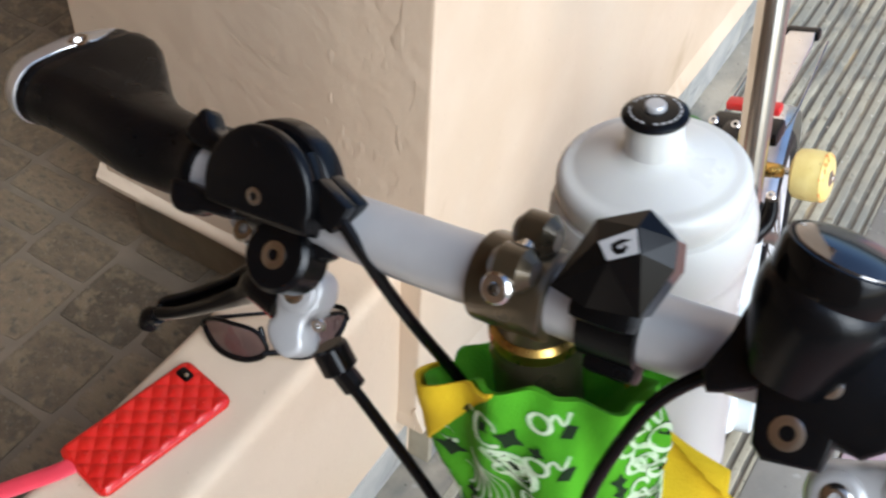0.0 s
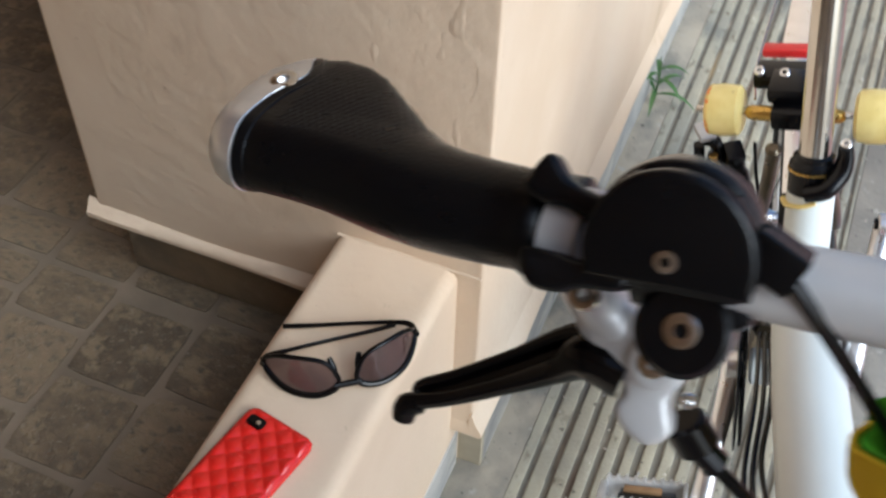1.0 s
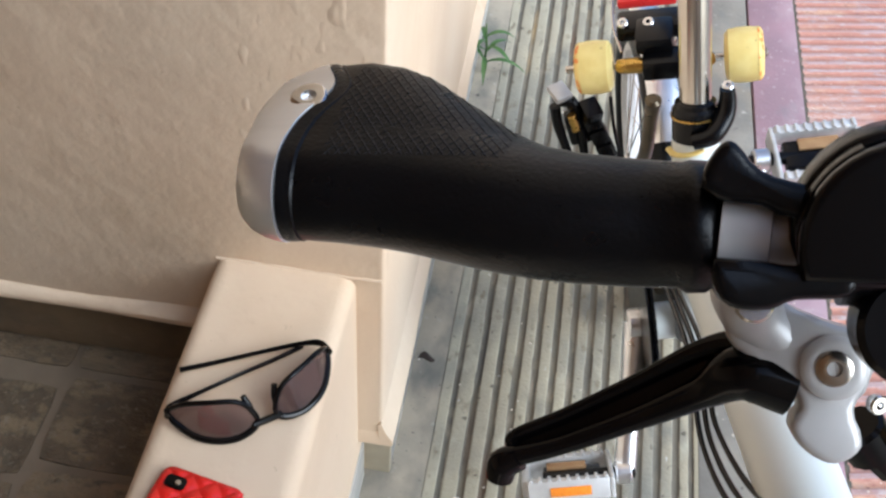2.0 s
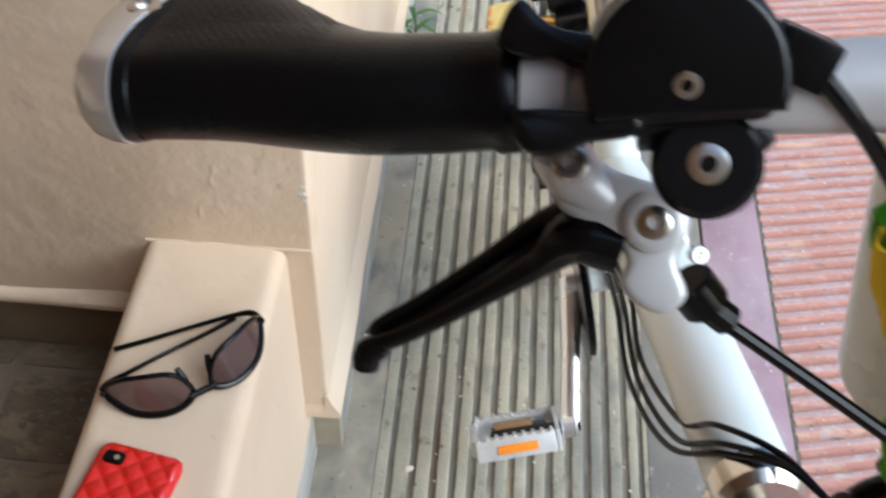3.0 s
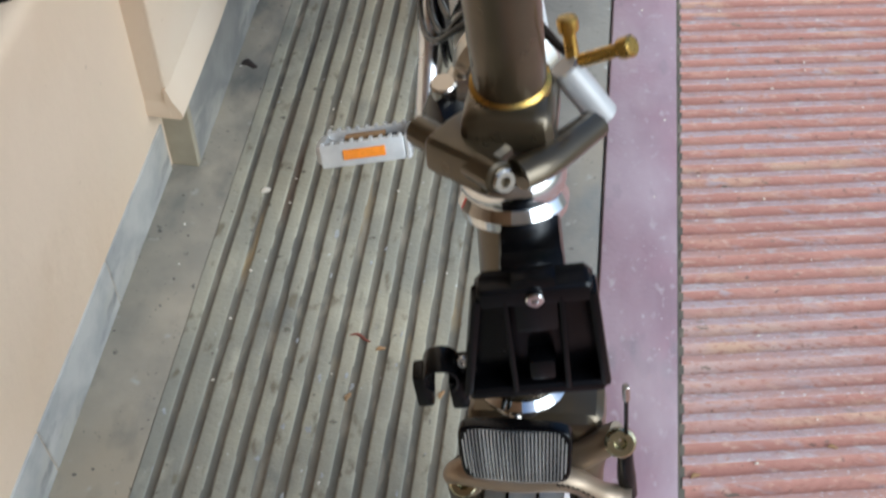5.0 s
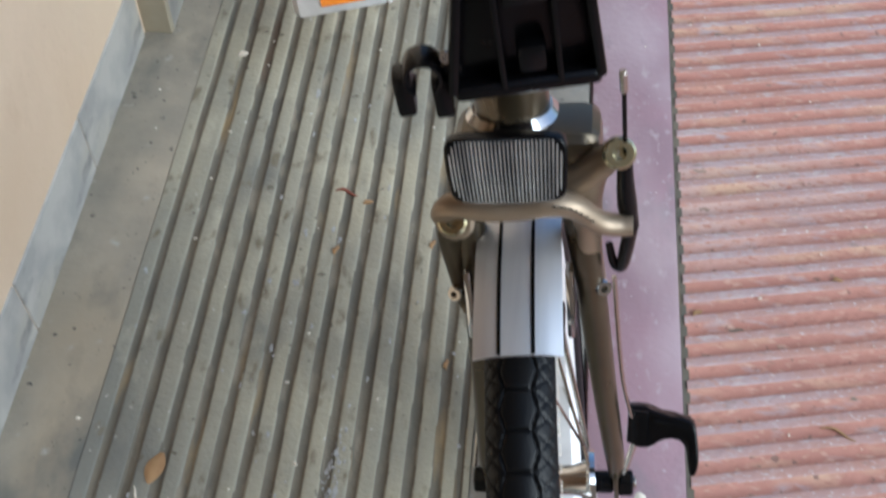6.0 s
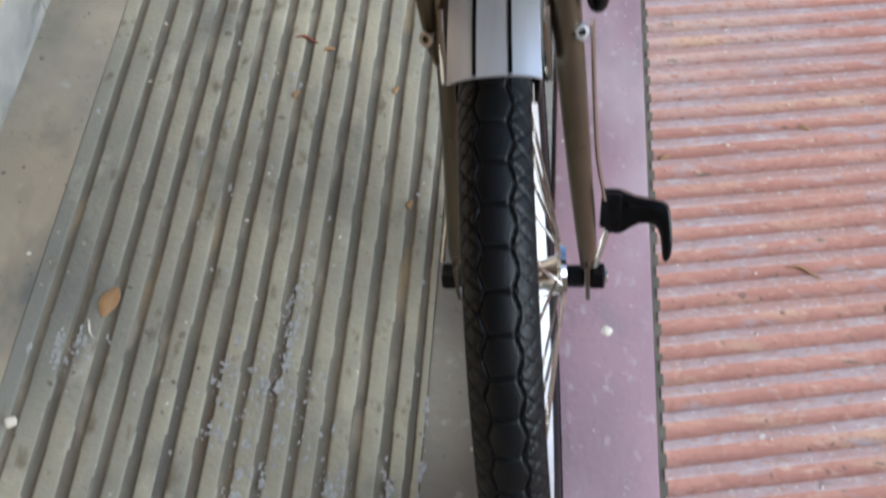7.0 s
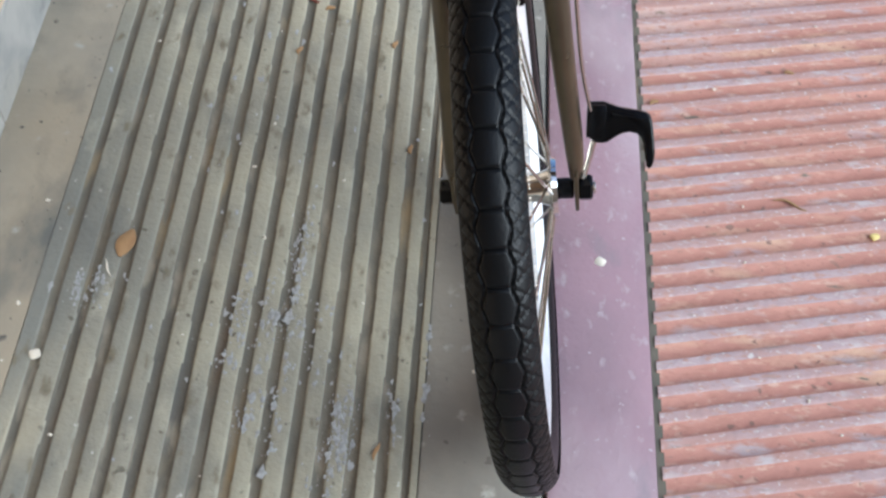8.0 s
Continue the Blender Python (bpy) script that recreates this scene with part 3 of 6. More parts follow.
# stem with its folding hinge
STEMLOW, STEMTOP = V(0.004, 0.122, 0.660), V(0.0095, 0.110, 1.015)
bm = bmesh.new()
rod(bm, STEMLOW, STEMTOP, 0.0165, 32)
stem = part("stem", bm, BRONZE, bike, "bronze handlebar post")
bm = bmesh.new()
lathe(bm, [(0.0166, 0), (0.0185, 0.001), (0.0185, 0.004), (0.0166, 0.0055)], axis(STEMLOW, STEMTOP), 32)
part("ring", bm, BRASS, stem, "thin brass ring at the foot of the post")
bm = bmesh.new()
block(bm, (0.044, 0.044, 0.022), pose(0.004, 0.116, 0.651, -8), 0.009, 3, 0.92)
block(bm, (0.036, 0.030, 0.020), pose(-0.012, 0.098, 0.643, -10, 0, -30), 0.006, 3)
sweep(bm, [(0.010, 0.080, 0.648), (0.022, 0.092, 0.645), (0.040, 0.124, 0.634)], [0.0085, 0.0085, 0.008], 12, 4, 0.8)
hinge = part("hinge", bm, BRONZE, bike, "dark bronze folding hinge of the post")
bm = bmesh.new()
rod(bm, (-0.041, 0.117, 0.638), (0.003, 0.076, 0.650), 0.0075, 20)
part("hinge_pin", bm, BRONZE, hinge)
bm = bmesh.new()
screw(bm, (0.003, 0.077, 0.6485), (0.6, -0.75, 0.3), 0.0058)
part("hinge_bolt", bm, STEEL, hinge)
bm = bmesh.new()
rod(bm, (0.026, 0.140, 0.655), (0.044, 0.138, 0.625), 0.0075, 18)
part("clamp_lever", bm, GREYPAINT, hinge, "silver clamp lever")
for a, b in (((0.034, 0.138, 0.660), (0.052, 0.133, 0.671)), ((0.030, 0.146, 0.655), (0.0285, 0.150, 0.667))):
    bm = bmesh.new()
    rod(bm, a, b, 0.0032, 14)
    lathe(bm, [(0.0045, 0), (0.005, 0.002), (0.005, 0.006), (0.004, 0.007)], axis(b, Vector(b) * 2 - Vector(a)), 16)
    part("clamp_screw", bm, BRASS, hinge, "gold clamp screw")
bm = bmesh.new()
rod(bm, (-0.019, 0.111, 0.804), (-0.028, 0.105, 0.812), 0.0085, 24, 0.0025)
sweep(bm, [(-0.024, 0.112, 0.804), (-0.016, 0.114, 0.812), (-0.004, 0.116, 0.818)], 0.0055, 12, 4)
part("catch", bm, RUBBER, stem, "round black rubber folding catch")

# carrier block on the head tube
bm = bmesh.new()
BLOCK = pose(0, 0.09, 0, 0, 0, 10) @ pose(0.009, -0.052, 0.590, 82, 0, -2) @ Matrix.Diagonal((0.97, 0.97, 1, 1))
outline = [(-0.0365, -0.043), (0.030, -0.042), (0.0315, -0.038), (0.0265, 0.028), (0.023, 0.032), (-0.023, 0.032), (-0.0265, 0.028), (-0.0385, -0.039)]
plate(bm, outline, 0.004, BLOCK @ pose(0, 0, -0.008), 0.001)
block(bm, (0.03, 0.05, 0.04), BLOCK @ pose(0, 0.006, -0.03), 0.006)
block(bm, (0.030, 0.016, 0.014), BLOCK @ pose(0, 0.0255, -0.013, 30), 0.004)
carrier = part("carrier_block", bm, BLACK, bike, "black plastic luggage carrier block")
for x0, x1, y0, y1 in ((-0.0365, 0.030, -0.043, -0.035), (-0.026, 0.026, 0.020, 0.032)):
    bm = bmesh.new()
    block(bm, (x1 - x0, y1 - y0, 0.012), BLOCK @ pose((x0 + x1) / 2, (y0 + y1) / 2, 0), 0.0039, 3)
    part("rail", bm, BLACK, carrier)
for x, t in ((-0.0325, 6.0), (0.0285, -2.3), (-0.014, 1), (0.012, -1)):
    bm = bmesh.new()
    block(bm, (0.005 if abs(x) > 0.02 else 0.003, 0.066, 0.012), BLOCK @ pose(x * 0.97, -0.006, 0, 0, 0, -t * 1.6 if abs(x) > 0.02 else 0), 0.0022 if abs(x) > 0.02 else 0.0012)
    part("rib", bm, BLACK, carrier)
bm = bmesh.new()
block(bm, (0.02, 0.034, 0.010), BLOCK @ pose(0, 0.020, 0.0), 0.002)
part("tongue", bm, BLACK, carrier)
bm = bmesh.new()
block(bm, (0.013, 0.014, 0.012), BLOCK @ pose(0, -0.024, 0.0), 0.003)
part("latch", bm, BLACK, carrier)
bm = bmesh.new()
screw(bm, BLOCK @ V(0, 0.0265, 0.0060), BLOCK.to_3x3() @ V(0, 0, 1), 0.0040, 0.0024)
part("carrier_screw", bm, CHROME, carrier)
# lamp clip beside it
bm = bmesh.new()
C = BLOCK @ pose(-0.0495, -0.029, -0.012) @ Matrix.Diagonal((0.74, 0.74, 0.8, 1))
arc = [(0.010 * math.cos(t), 0.010 * math.sin(t)) for t in (math.radians(a) for a in range(-60, 241, 20))]
arc2 = [(0.0125 * math.cos(t), 0.0125 * math.sin(t)) for t in (math.radians(a) for a in range(240, -61, -20))]
plate(bm, arc + arc2, 0.02, C @ pose(0, 0, 0, 0, 0, 0), 0.001)
block(bm, (0.012, 0.03, 0.016), C @ pose(-0.013, -0.012, 0.01), 0.003)
block(bm, (0.012, 0.028, 0.016), C @ pose(0.010, -0.018, 0.01), 0.003)
block(bm, (0.016, 0.012, 0.014), C @ pose(0.017, -0.002, 0.006), 0.003)
clip = part("lamp_clip", bm, BLACK, bike, "black plastic spring clip")
bm = bmesh.new()
screw(bm, C @ V(0.016, 0.010, 0.012), C.to_3x3() @ V(0, 0.3, 1), 0.003, 0.002)
part("clip_screw", bm, CHROME, clip)

# front reflector
REFL = pose(0.0032, 0.014, 0.515, 69, 0, 0) @ Matrix.Diagonal((0.88, 0.88, 1, 1))


def oval(w, lo, hi, power=5.0, n=40):
    """A rounded box outline with bowed sides."""
    c, h = (lo + hi) / 2, (hi - lo) / 2
    out = []
    for k in range(n):
        a = 2 * math.pi * k / n
        ca, sa = math.cos(a), math.sin(a)
        out.append((w * math.copysign(abs(ca) ** (2 / power), ca), c + h * math.copysign(abs(sa) ** (2 / power), sa)))
    return out


bm = bmesh.new()
plate(bm, [(x * (0.965 + 1.8 * y), y) for x, y in oval(0.0325, -0.0192, 0.0192, 7.0)], 0.009, REFL @ pose(0, 0, -0.0100), 0.0018, 3)
refl = part("reflector_housing", bm, BLACK, bike, "black housing of the front reflector")
bm = bmesh.new()
n = 29
rf = random.Random(17)
for i in range(n):
    x = -0.0305 + 0.061 * (i + 0.5) / n
    k = abs(x / 0.0317) ** 8
    lo, hi, w = -0.0184 + 0.0040 * k, 0.0182 - 0.0040 * k, 0.00096
    bow = 0.0024 * (1 - (x / 0.032) ** 2) + rf.uniform(-0.0002, 0.0002)
    q = []
    for m in range(5):
        y = lo + (hi - lo) * m / 4
        up = bow - 0.0012 * ((m - 2) / 2) ** 2 - 0.0008
        q.append([bm.verts.new(REFL @ V((x + a) * (0.965 + 1.8 * y), y, z + up)) for a, z in ((-w, -0.0022), (-w * 0.45, 0.0), (w * 0.45, 0.0), (w, -0.0022))])
    for a, b in zip(q, q[1:]):
        bridge(bm, a, b)
    bm.faces.new(q[0])
    bm.faces.new(q[-1])
tagged(part("reflector_lens", bm, CLEAR, refl, sharp=5), "clear ribbed reflector lens", kind="stuff")
bm = bmesh.new()
block(bm, (0.012, 0.018, 0.006), pose(-0.004, 0.024, 0.505, 30), 0.002)
rod(bm, (0.0, 0.014, 0.506), (0.0, 0.06, 0.500), 0.004)
part("reflector_bracket", bm, STEEL, refl)

# front caliper brake
bm = bmesh.new()
sweep(bm, [(-0.0300, 0.027, 0.464), (-0.0325, 0.025, 0.474), (-0.0240, 0.021, 0.4835), (-0.0080, 0.018, 0.4845), (0.0080, 0.018, 0.4850), (0.0210, 0.018, 0.4870), (0.0320, 0.019, 0.4830), (0.0430, 0.020, 0.4695), (0.0520, 0.021, 0.4650), (0.0595, 0.021, 0.4645)], [0.0070, 0.0078, 0.0082, 0.0080, 0.0080, 0.0078, 0.0074, 0.0070, 0.0066, 0.0058], 14, 5, 0.8)
lathe(bm, [(0.007, -0.004), (0.0098, -0.003), (0.0098, 0.003), (0.0080, 0.0045)], axis((-0.0280, 0.0250, 0.4660), (-0.0280, -0.70, 0.80)), 24)
brake = part("brake_arm", bm, NICKEL, bike, "cast champagne-coloured front brake arm")
bm = bmesh.new()
sweep(bm, [(-0.0300, 0.034, 0.466), (-0.0350, 0.032, 0.448), (-0.0345, 0.030, 0.420), (-0.0330, 0.027, 0.395), (-0.0300, 0.022, 0.388)], [0.0080, 0.0070, 0.0062, 0.0058, 0.0050], 12, 5, 0.75)
part("brake_arm", bm, BRONZE, bike, "dark lower leg of the front brake")
bm = bmesh.new()
sweep(bm, [(-0.004, 0.034, 0.480), (0.018, 0.035, 0.476), (0.034, 0.036, 0.484), (0.0440, 0.036, 0.4935), (0.0525, 0.036, 0.502)], [0.0085, 0.0095, 0.0105, 0.0092, 0.0080], 14, 5, 0.75)
sweep(bm, [(0.0430, 0.036, 0.492), (0.0375, 0.035, 0.474), (0.0370, 0.034, 0.450), (0.0375, 0.033, 0.425), (0.0390, 0.031, 0.400), (0.0395, 0.030, 0.384)], [0.0085, 0.0098, 0.0082, 0.0068, 0.0062, 0.0055], 14, 5, 0.7)
part("brake_arm", bm, NICKEL, bike, "cast champagne-coloured front brake arm")
for p, w, r, m_ in (((-0.0280, 0.0215, 0.4700), (0, -0.7, 0.8), 0.0074, PALEBRASS), ((0.0535, 0.0300, 0.5085), (0.1, -0.75, 0.7), 0.0078, PALEBRASS), ((0.0415, 0.0265, 0.4045), (0.4, -0.8, 0.5), 0.0046, CHROME), ((-0.0345, 0.0215, 0.4080), (-0.3, -0.8, 0.5), 0.0044, STEEL)):
    bm = bmesh.new()
    screw(bm, p, w, r, 0.006)
    part("brake_bolt", bm, m_, brake)
bm = bmesh.new()
for k in range(8):
    f_ = k / 7
    block(bm, (0.0014, 0.0008, 0.0028), pose(0.0235 + 0.0170 * f_, 0.0118, 0.4920 - 0.0115 * f_ - 0.0030 * math.sin(math.pi * f_) * -1, 40, 25, 0), 0)
tagged(part("lettering", bm, BLACK, brake), "row of small dark marks on the arm", kind="stuff")
bm = bmesh.new()
sweep(bm, [(0.0565, 0.030, 0.500), (0.0562, 0.029, 0.490), (0.0568, 0.028, 0.472), (0.0585, 0.027, 0.456)], [0.0036, 0.0042, 0.0050, 0.0040], 12, 4)
sweep(bm, [(0.0585, 0.027, 0.456), (0.0560, 0.028, 0.438), (0.0530, 0.030, 0.418), (0.0490, 0.031, 0.419), (0.0470, 0.032, 0.434)], [0.0036, 0.0038, 0.0034, 0.0026, 0.0020], 12, 5)
sweep(bm, [(0.0568, 0.030, 0.548), (0.0566, 0.030, 0.520), (0.0563, 0.030, 0.495)], 0.0011, 8, 3)
part("cable_boot", bm, BLACK, brake, "black rubber cable boot")
bm = bmesh.new()
rod(bm, (0.0568, 0.030, 0.548), (0.0566, 0.030, 0.560), 0.0018, 8)
part("cable_end", bm, STEEL, brake)
for d in (-1, 1):
    bm = bmesh.new()
    block(bm, (0.006, 0.030, 0.009), pose(d * 0.0190, 0.010, 0.388), 0.002)
    pad = part("brake_pad", bm, BLACK, brake)
    bm = bmesh.new()
    block(bm, (0.004, 0.040, 0.012), pose(d * 0.0265, 0.012, 0.412, 62, 0, 0), 0.0015)
    part("pad_holder", bm, CHROME, pad, "bright holder of the brake pad")

# mudguard
def guard(bm, centre, radius, half, a0, a1, m=Matrix(), n=40, thick=0.0012, x0=None, x1=None):
    rows = []
    x0, x1 = (-half if x0 is None else x0), (half if x1 is None else x1)
    q = 8
    for k in range(n + 1):
        a = a0 + (a1 - a0) * k / n
        row = []
        for lift in (0, thick):
            for i in range(q + 1):
                x = x0 + (x1 - x0) * i / q
                drop = 0.0045 * abs(x / half) ** 3
                rad = radius - drop + lift
                row.append(bm.verts.new(m @ (centre + V(x, rad * math.sin(a), rad * math.cos(a)))))
            if lift == 0:
                row.reverse()
        rows.append(row)
    for a, b in zip(rows, rows[1:]):
        bridge(bm, a, b)
    bm.faces.new(rows[0])
    bm.faces.new(rows[-1])
    return bm


GUARD = 0.2365
mud = part("mudguard", guard(bmesh.new(), HUB + V(0.0046, 0, 0), GUARD, 0.0221, radians(-9.6), radians(100), STEER), GUARDALLOY, bike, "brushed silver front mudguard with two black lines")
for x in (-0.0088, 0.0080):
    part("stripe", guard(bmesh.new(), HUB + V(0.0046, 0, 0), GUARD + 0.0013, 0.0221, radians(-9.5), radians(60), STEER, x0=x - 0.0009, x1=x + 0.0009, thick=0.0005), BLACK, mud)
for d in (-1, 1):
    bm = bmesh.new()
    sweep(bm, [HUB + V(d * 0.0215, 0.225 * math.sin(0.30), 0.225 * math.cos(0.30)), HUB + V(d * 0.034, 0.05, 0.10), HUB + V(d * 0.049, 0.004, 0.012)], 0.0015, 8, 3)
    part("stay", bm, STEEL, mud)

# front folding hook at the axle
bm = bmesh.new()
sweep(bm, [(0.0475, 0.0, 0.211), (0.053, 0.008, 0.226), (0.058, 0.014, 0.244)], 0.0022, 8, 3)
sweep(bm, [(0.0560, 0.018, 0.268), (0.0515, 0.022, 0.305), (0.0498, 0.024, 0.36), (0.0490, 0.028, 0.41)], 0.0013, 8, 3)
hook = part("hook_wire", bm, STEEL, bike)
bm = bmesh.new()
outline = [(-0.0054, 0.0133), (0.0043, 0.0138), (0.0140, 0.0106), (0.0277, 0.0087), (0.0345, 0.0064), (0.0370, -0.0014), (0.0394, -0.0190), (0.0378, -0.0277), (0.0342, -0.0277), (0.0316, -0.0130), (0.0267, -0.0063), (0.0180, -0.0063), (0.0102, -0.0111), (0.0053, -0.0135), (-0.0045, -0.0102)]
HOOK = pose(0.0594, 0.018, 0.256, 45, 0, -6)
plate(bm, outline, 0.011, HOOK @ pose(0, 0, -0.008), 0.0016, 2, 2)
block(bm, (0.013, 0.022, 0.006), HOOK @ pose(0.0005, 0.001, 0.004), 0.0016, 2)
plate(bm, [(0.010, 0.0075), (0.026, 0.0057), (0.0315, 0.0035), (0.031, 0.0015), (0.024, 0.003), (0.010, 0.0045)], 0.0022, HOOK @ pose(0, 0, 0.0022), 0.0006)
part("hook", bm, BLACK, hook, "black plastic folding hook")

# ---- handlebar ----
MID = 0.0095          # the bar's middle, from which both sides mirror
FACE = pose(0, 0, 0, 46, 0, 0)


def side(d, x):
    """The x of a place that lies x from the middle, on side d."""
    return MID + d * x


bm = bmesh.new()
run = [(0.262, 0.130, 1.033), (0.20, 0.121, 1.034), (0.15, 0.113, 1.034), (0.10, 0.109, 1.034), (0.05, 0.108, 1.033), (0.0, 0.108, 1.033)]
pts = [V(side(-1, x), y, z) for x, y, z in run] + [V(side(1, x), y, z) for x, y, z in run[-2::-1]]
sweep(bm, pts, [0.011, 0.011, 0.0112, 0.0118, 0.0127, 0.0127, 0.0127, 0.0118, 0.0112, 0.011, 0.011], 28, 6)
bar = part("handlebar", bm, GREYPAINT, bike, "satin silver handlebar")
# clamp of the post round the bar
CL = V(0.0065, 0.108, 1.033)
bm = bmesh.new()
lathe(bm, [(0.0130, -0.0145), (0.0158, -0.014), (0.0164, -0.0125), (0.0164, 0.0125), (0.0158, 0.014), (0.0130, 0.0145)], axis(CL, CL + V(1, 0, 0)), 36)
lathe(bm, [(0.0165, 0), (0.0150, 0.012), (0.0140, 0.022)], axis(V(0.009, 0.110, 1.003), V(0.0115, 0.109, 1.03)), 28)
clamp = part("stem_clamp", bm, BRONZE, bike, "bronze clamp of the post round the bar")
bm = bmesh.new()
lathe(bm, [(0.0150, 0), (0.0168, 0.001), (0.0168, 0.006), (0.0150, 0.008)], axis(V(0.0095, 0.1097, 1.010), V(0.0115, 0.109, 1.03)), 32)
part("clamp_collar", bm, BRASS, clamp, "brass collar under the clamp")
for y, z in ((0.097, 1.052), (0.114, 1.053)):
    bm = bmesh.new()
    rod(bm, (0.003, y, z), (0.0185, y, z), 0.0078, 24, 0.0035)
    part("clamp_lug", bm, BRONZE, clamp)
bm = bmesh.new()
screw(bm, (0.0095, 0.0905, 1.0485), (-0.05, -0.85, 0.5), 0.0056, 0.005)
part("clamp_bolt", bm, CHROME, clamp)
bm = bmesh.new()
rod(bm, (0.010, 0.098, 1.052), (0.010, 0.114, 1.053), 0.004, 12)
part("clamp_stud", bm, STEEL, clamp)


def grip(d):
    """A moulded grip with a wide palm rest and a clamped end; d is the side."""
    n = 64
    # along the grip: place, front edge, back edge, half height
    stations = [(0.1352, 0.0945, 0.1315, 0.0165), (0.1364, 0.0928, 0.1332, 0.0178), (0.1442, 0.0926, 0.1334, 0.0180), (0.1456, 0.0942, 0.1318, 0.0167), (0.1475, 0.0925, 0.1335, 0.0180), (0.1525, 0.0922, 0.1338, 0.0182), (0.1545, 0.0935, 0.1330, 0.0172), (0.167, 0.0930, 0.1345, 0.0172), (0.182, 0.0932, 0.1372, 0.0172), (0.192, 0.0940, 0.1405, 0.0173),
                (0.202, 0.0958, 0.1470, 0.0174), (0.210, 0.0976, 0.1545, 0.0174), (0.2202, 0.1002, 0.1642, 0.0172), (0.2305, 0.1027, 0.1736, 0.0168), (0.2405, 0.1042, 0.1792, 0.0164), (0.2515, 0.1052, 0.1815, 0.0160), (0.2625, 0.1056, 0.1797, 0.0156), (0.2660, 0.107, 0.1785, 0.0145)]

    def fit_in(x, y, z):
        return V(x, 0.1155 + 0.02 * max(0, abs(x - MID) - 0.15) + (y - 0.113) * 0.89, 1.0330 + (z - 1.0345) * 0.92)

    def section(bm, x, fy, by, h, k=1.0, ear=0.0):
        c = 0.1125 + (fy - 0.0925) * 0.9
        row = []
        for i in range(n):
            a = 2 * math.pi * i / n
            s, q = math.sin(a), math.cos(a)
            y = c + (s * (by - c) if s > 0 else s * (c - fy)) * k
            thin = 1 - 0.42 * max(0, s) ** 1.3 * max(0, by - 0.134) / 0.047
            z = 1.0345 + h * q * thin * k + 0.12 * max(0, y - 0.135)
            xe = x - ear * math.exp(-((y - 0.160) / 0.0155) ** 2) * min(1, max(0, q + 0.35) * 3)
            row.append(bm.verts.new(fit_in(side(d, xe - 0.016 * max(0, xe - 0.15)), y, z)))
        return row

    bm = bmesh.new()
    rows = [section(bm, *s) for s in stations]
    for a, b in zip(rows, rows[1:]):
        bridge(bm, a, b)
    bm.faces.new(rows[0])
    bm.faces.new(rows[-1])
    g = part("grip", bm, RUBBER, bike, "black rubber ergonomic grip with a palm rest", 60)
    # net of fine raised lines on the palm rest
    bm = bmesh.new()

    def top(x, y):
        for (x0, f0, b0, h0), (x1, f1, b1, h1) in zip(stations, stations[1:]):
            if x0 <= x <= x1:
                t = (x - x0) / (x1 - x0)
                f_, b_, h_ = f0 + (f1 - f0) * t, b0 + (b1 - b0) * t, h0 + (h1 - h0) * t
                c = 0.1125 + (f_ - 0.0925) * 0.9
                s = (y - c) / (b_ - c) if y > c else (y - c) / (c - f_)
                if abs(s) > 0.97:
                    return None
                thin = 1 - 0.42 * max(0, s) ** 1.3 * max(0, b_ - 0.134) / 0.047
                return fit_in(side(d, x - 0.016 * max(0, x - 0.15)), y, 1.0345 + h_ * math.sqrt(1 - s * s) * thin + 0.12 * max(0, y - 0.135) + 0.00005)
        return None

    for k in range(-14, 34):
        for lean in (-0.55, 0.55):
            prev = None
            for j in range(26):
                y = 0.122 + j * 0.0022
                x = 0.190 + k * 0.0030 + lean * (y - 0.14)
                lim = 0.197 + max(0, (0.150 - y)) * 0.2
                if not (lim < x < 0.2545 - 0.10 * max(0, y - 0.16)) or y > 0.175 - max(0, (0.232 - x)) * 0.75:
                    prev = None
                    continue
                p = top(x, y)
                if p is None:
                    prev = None
                    continue
                w = V(0.00028, 0.00014, 0)
                pair = (bm.verts.new(p - w), bm.verts.new(p + V(0, 0, 0.00012)), bm.verts.new(p + w))
                if prev:
                    bm.faces.new((prev[0], prev[1], pair[1], pair[0]))
                    bm.faces.new((prev[1], prev[2], pair[2], pair[1]))
                prev = pair
    tagged(part("grip_texture", bm, RUBBER, g, "net of fine raised lines"), kind="stuff")
    bm = bmesh.new()
    rows = [section(bm, *c) for c in ((0.2615, 0.1056, 0.1795, 0.0158, 0.985, 0.0082), (0.2625, 0.1056, 0.1795, 0.0158, 1.022, 0.0082), (0.2632, 0.1056, 0.1792, 0.0158, 1.012, 0.0082), (0.2642, 0.1056, 0.1790, 0.0158, 1.030, 0.0082), (0.2668, 0.1056, 0.1785, 0.0158, 1.035, 0.0082), (0.2674, 0.1056, 0.1785, 0.0158, 1.0, 0.0082))]
    for a, b in zip(rows, rows[1:]):
        bridge(bm, a, b)
    part("grip_collar", bm, RUBBER, g, "raised black rubber rim beside the clamp", 40)
    bm = bmesh.new()
    rows = [section(bm, *c) for c in ((0.2672, 0.1056, 0.1775, 0.0157, 1.0, 0.0082), (0.2676, 0.1052, 0.1778, 0.0158, 1.045, 0.0082), (0.2700, 0.1058, 0.1765, 0.0157, 1.050, 0.0066), (0.2735, 0.1068, 0.1745, 0.0155, 1.045, 0.0045), (0.2775, 0.1088, 0.1700, 0.0150, 1.03), (0.2803, 0.1110, 0.1640, 0.0142, 0.98), (0.2814, 0.1150, 0.1580, 0.0130, 0.85))]
    for a, b in zip(rows, rows[1:]):
        bridge(bm, a, b)
    bm.faces.new(rows[0])
    bm.faces.new(rows[-1])
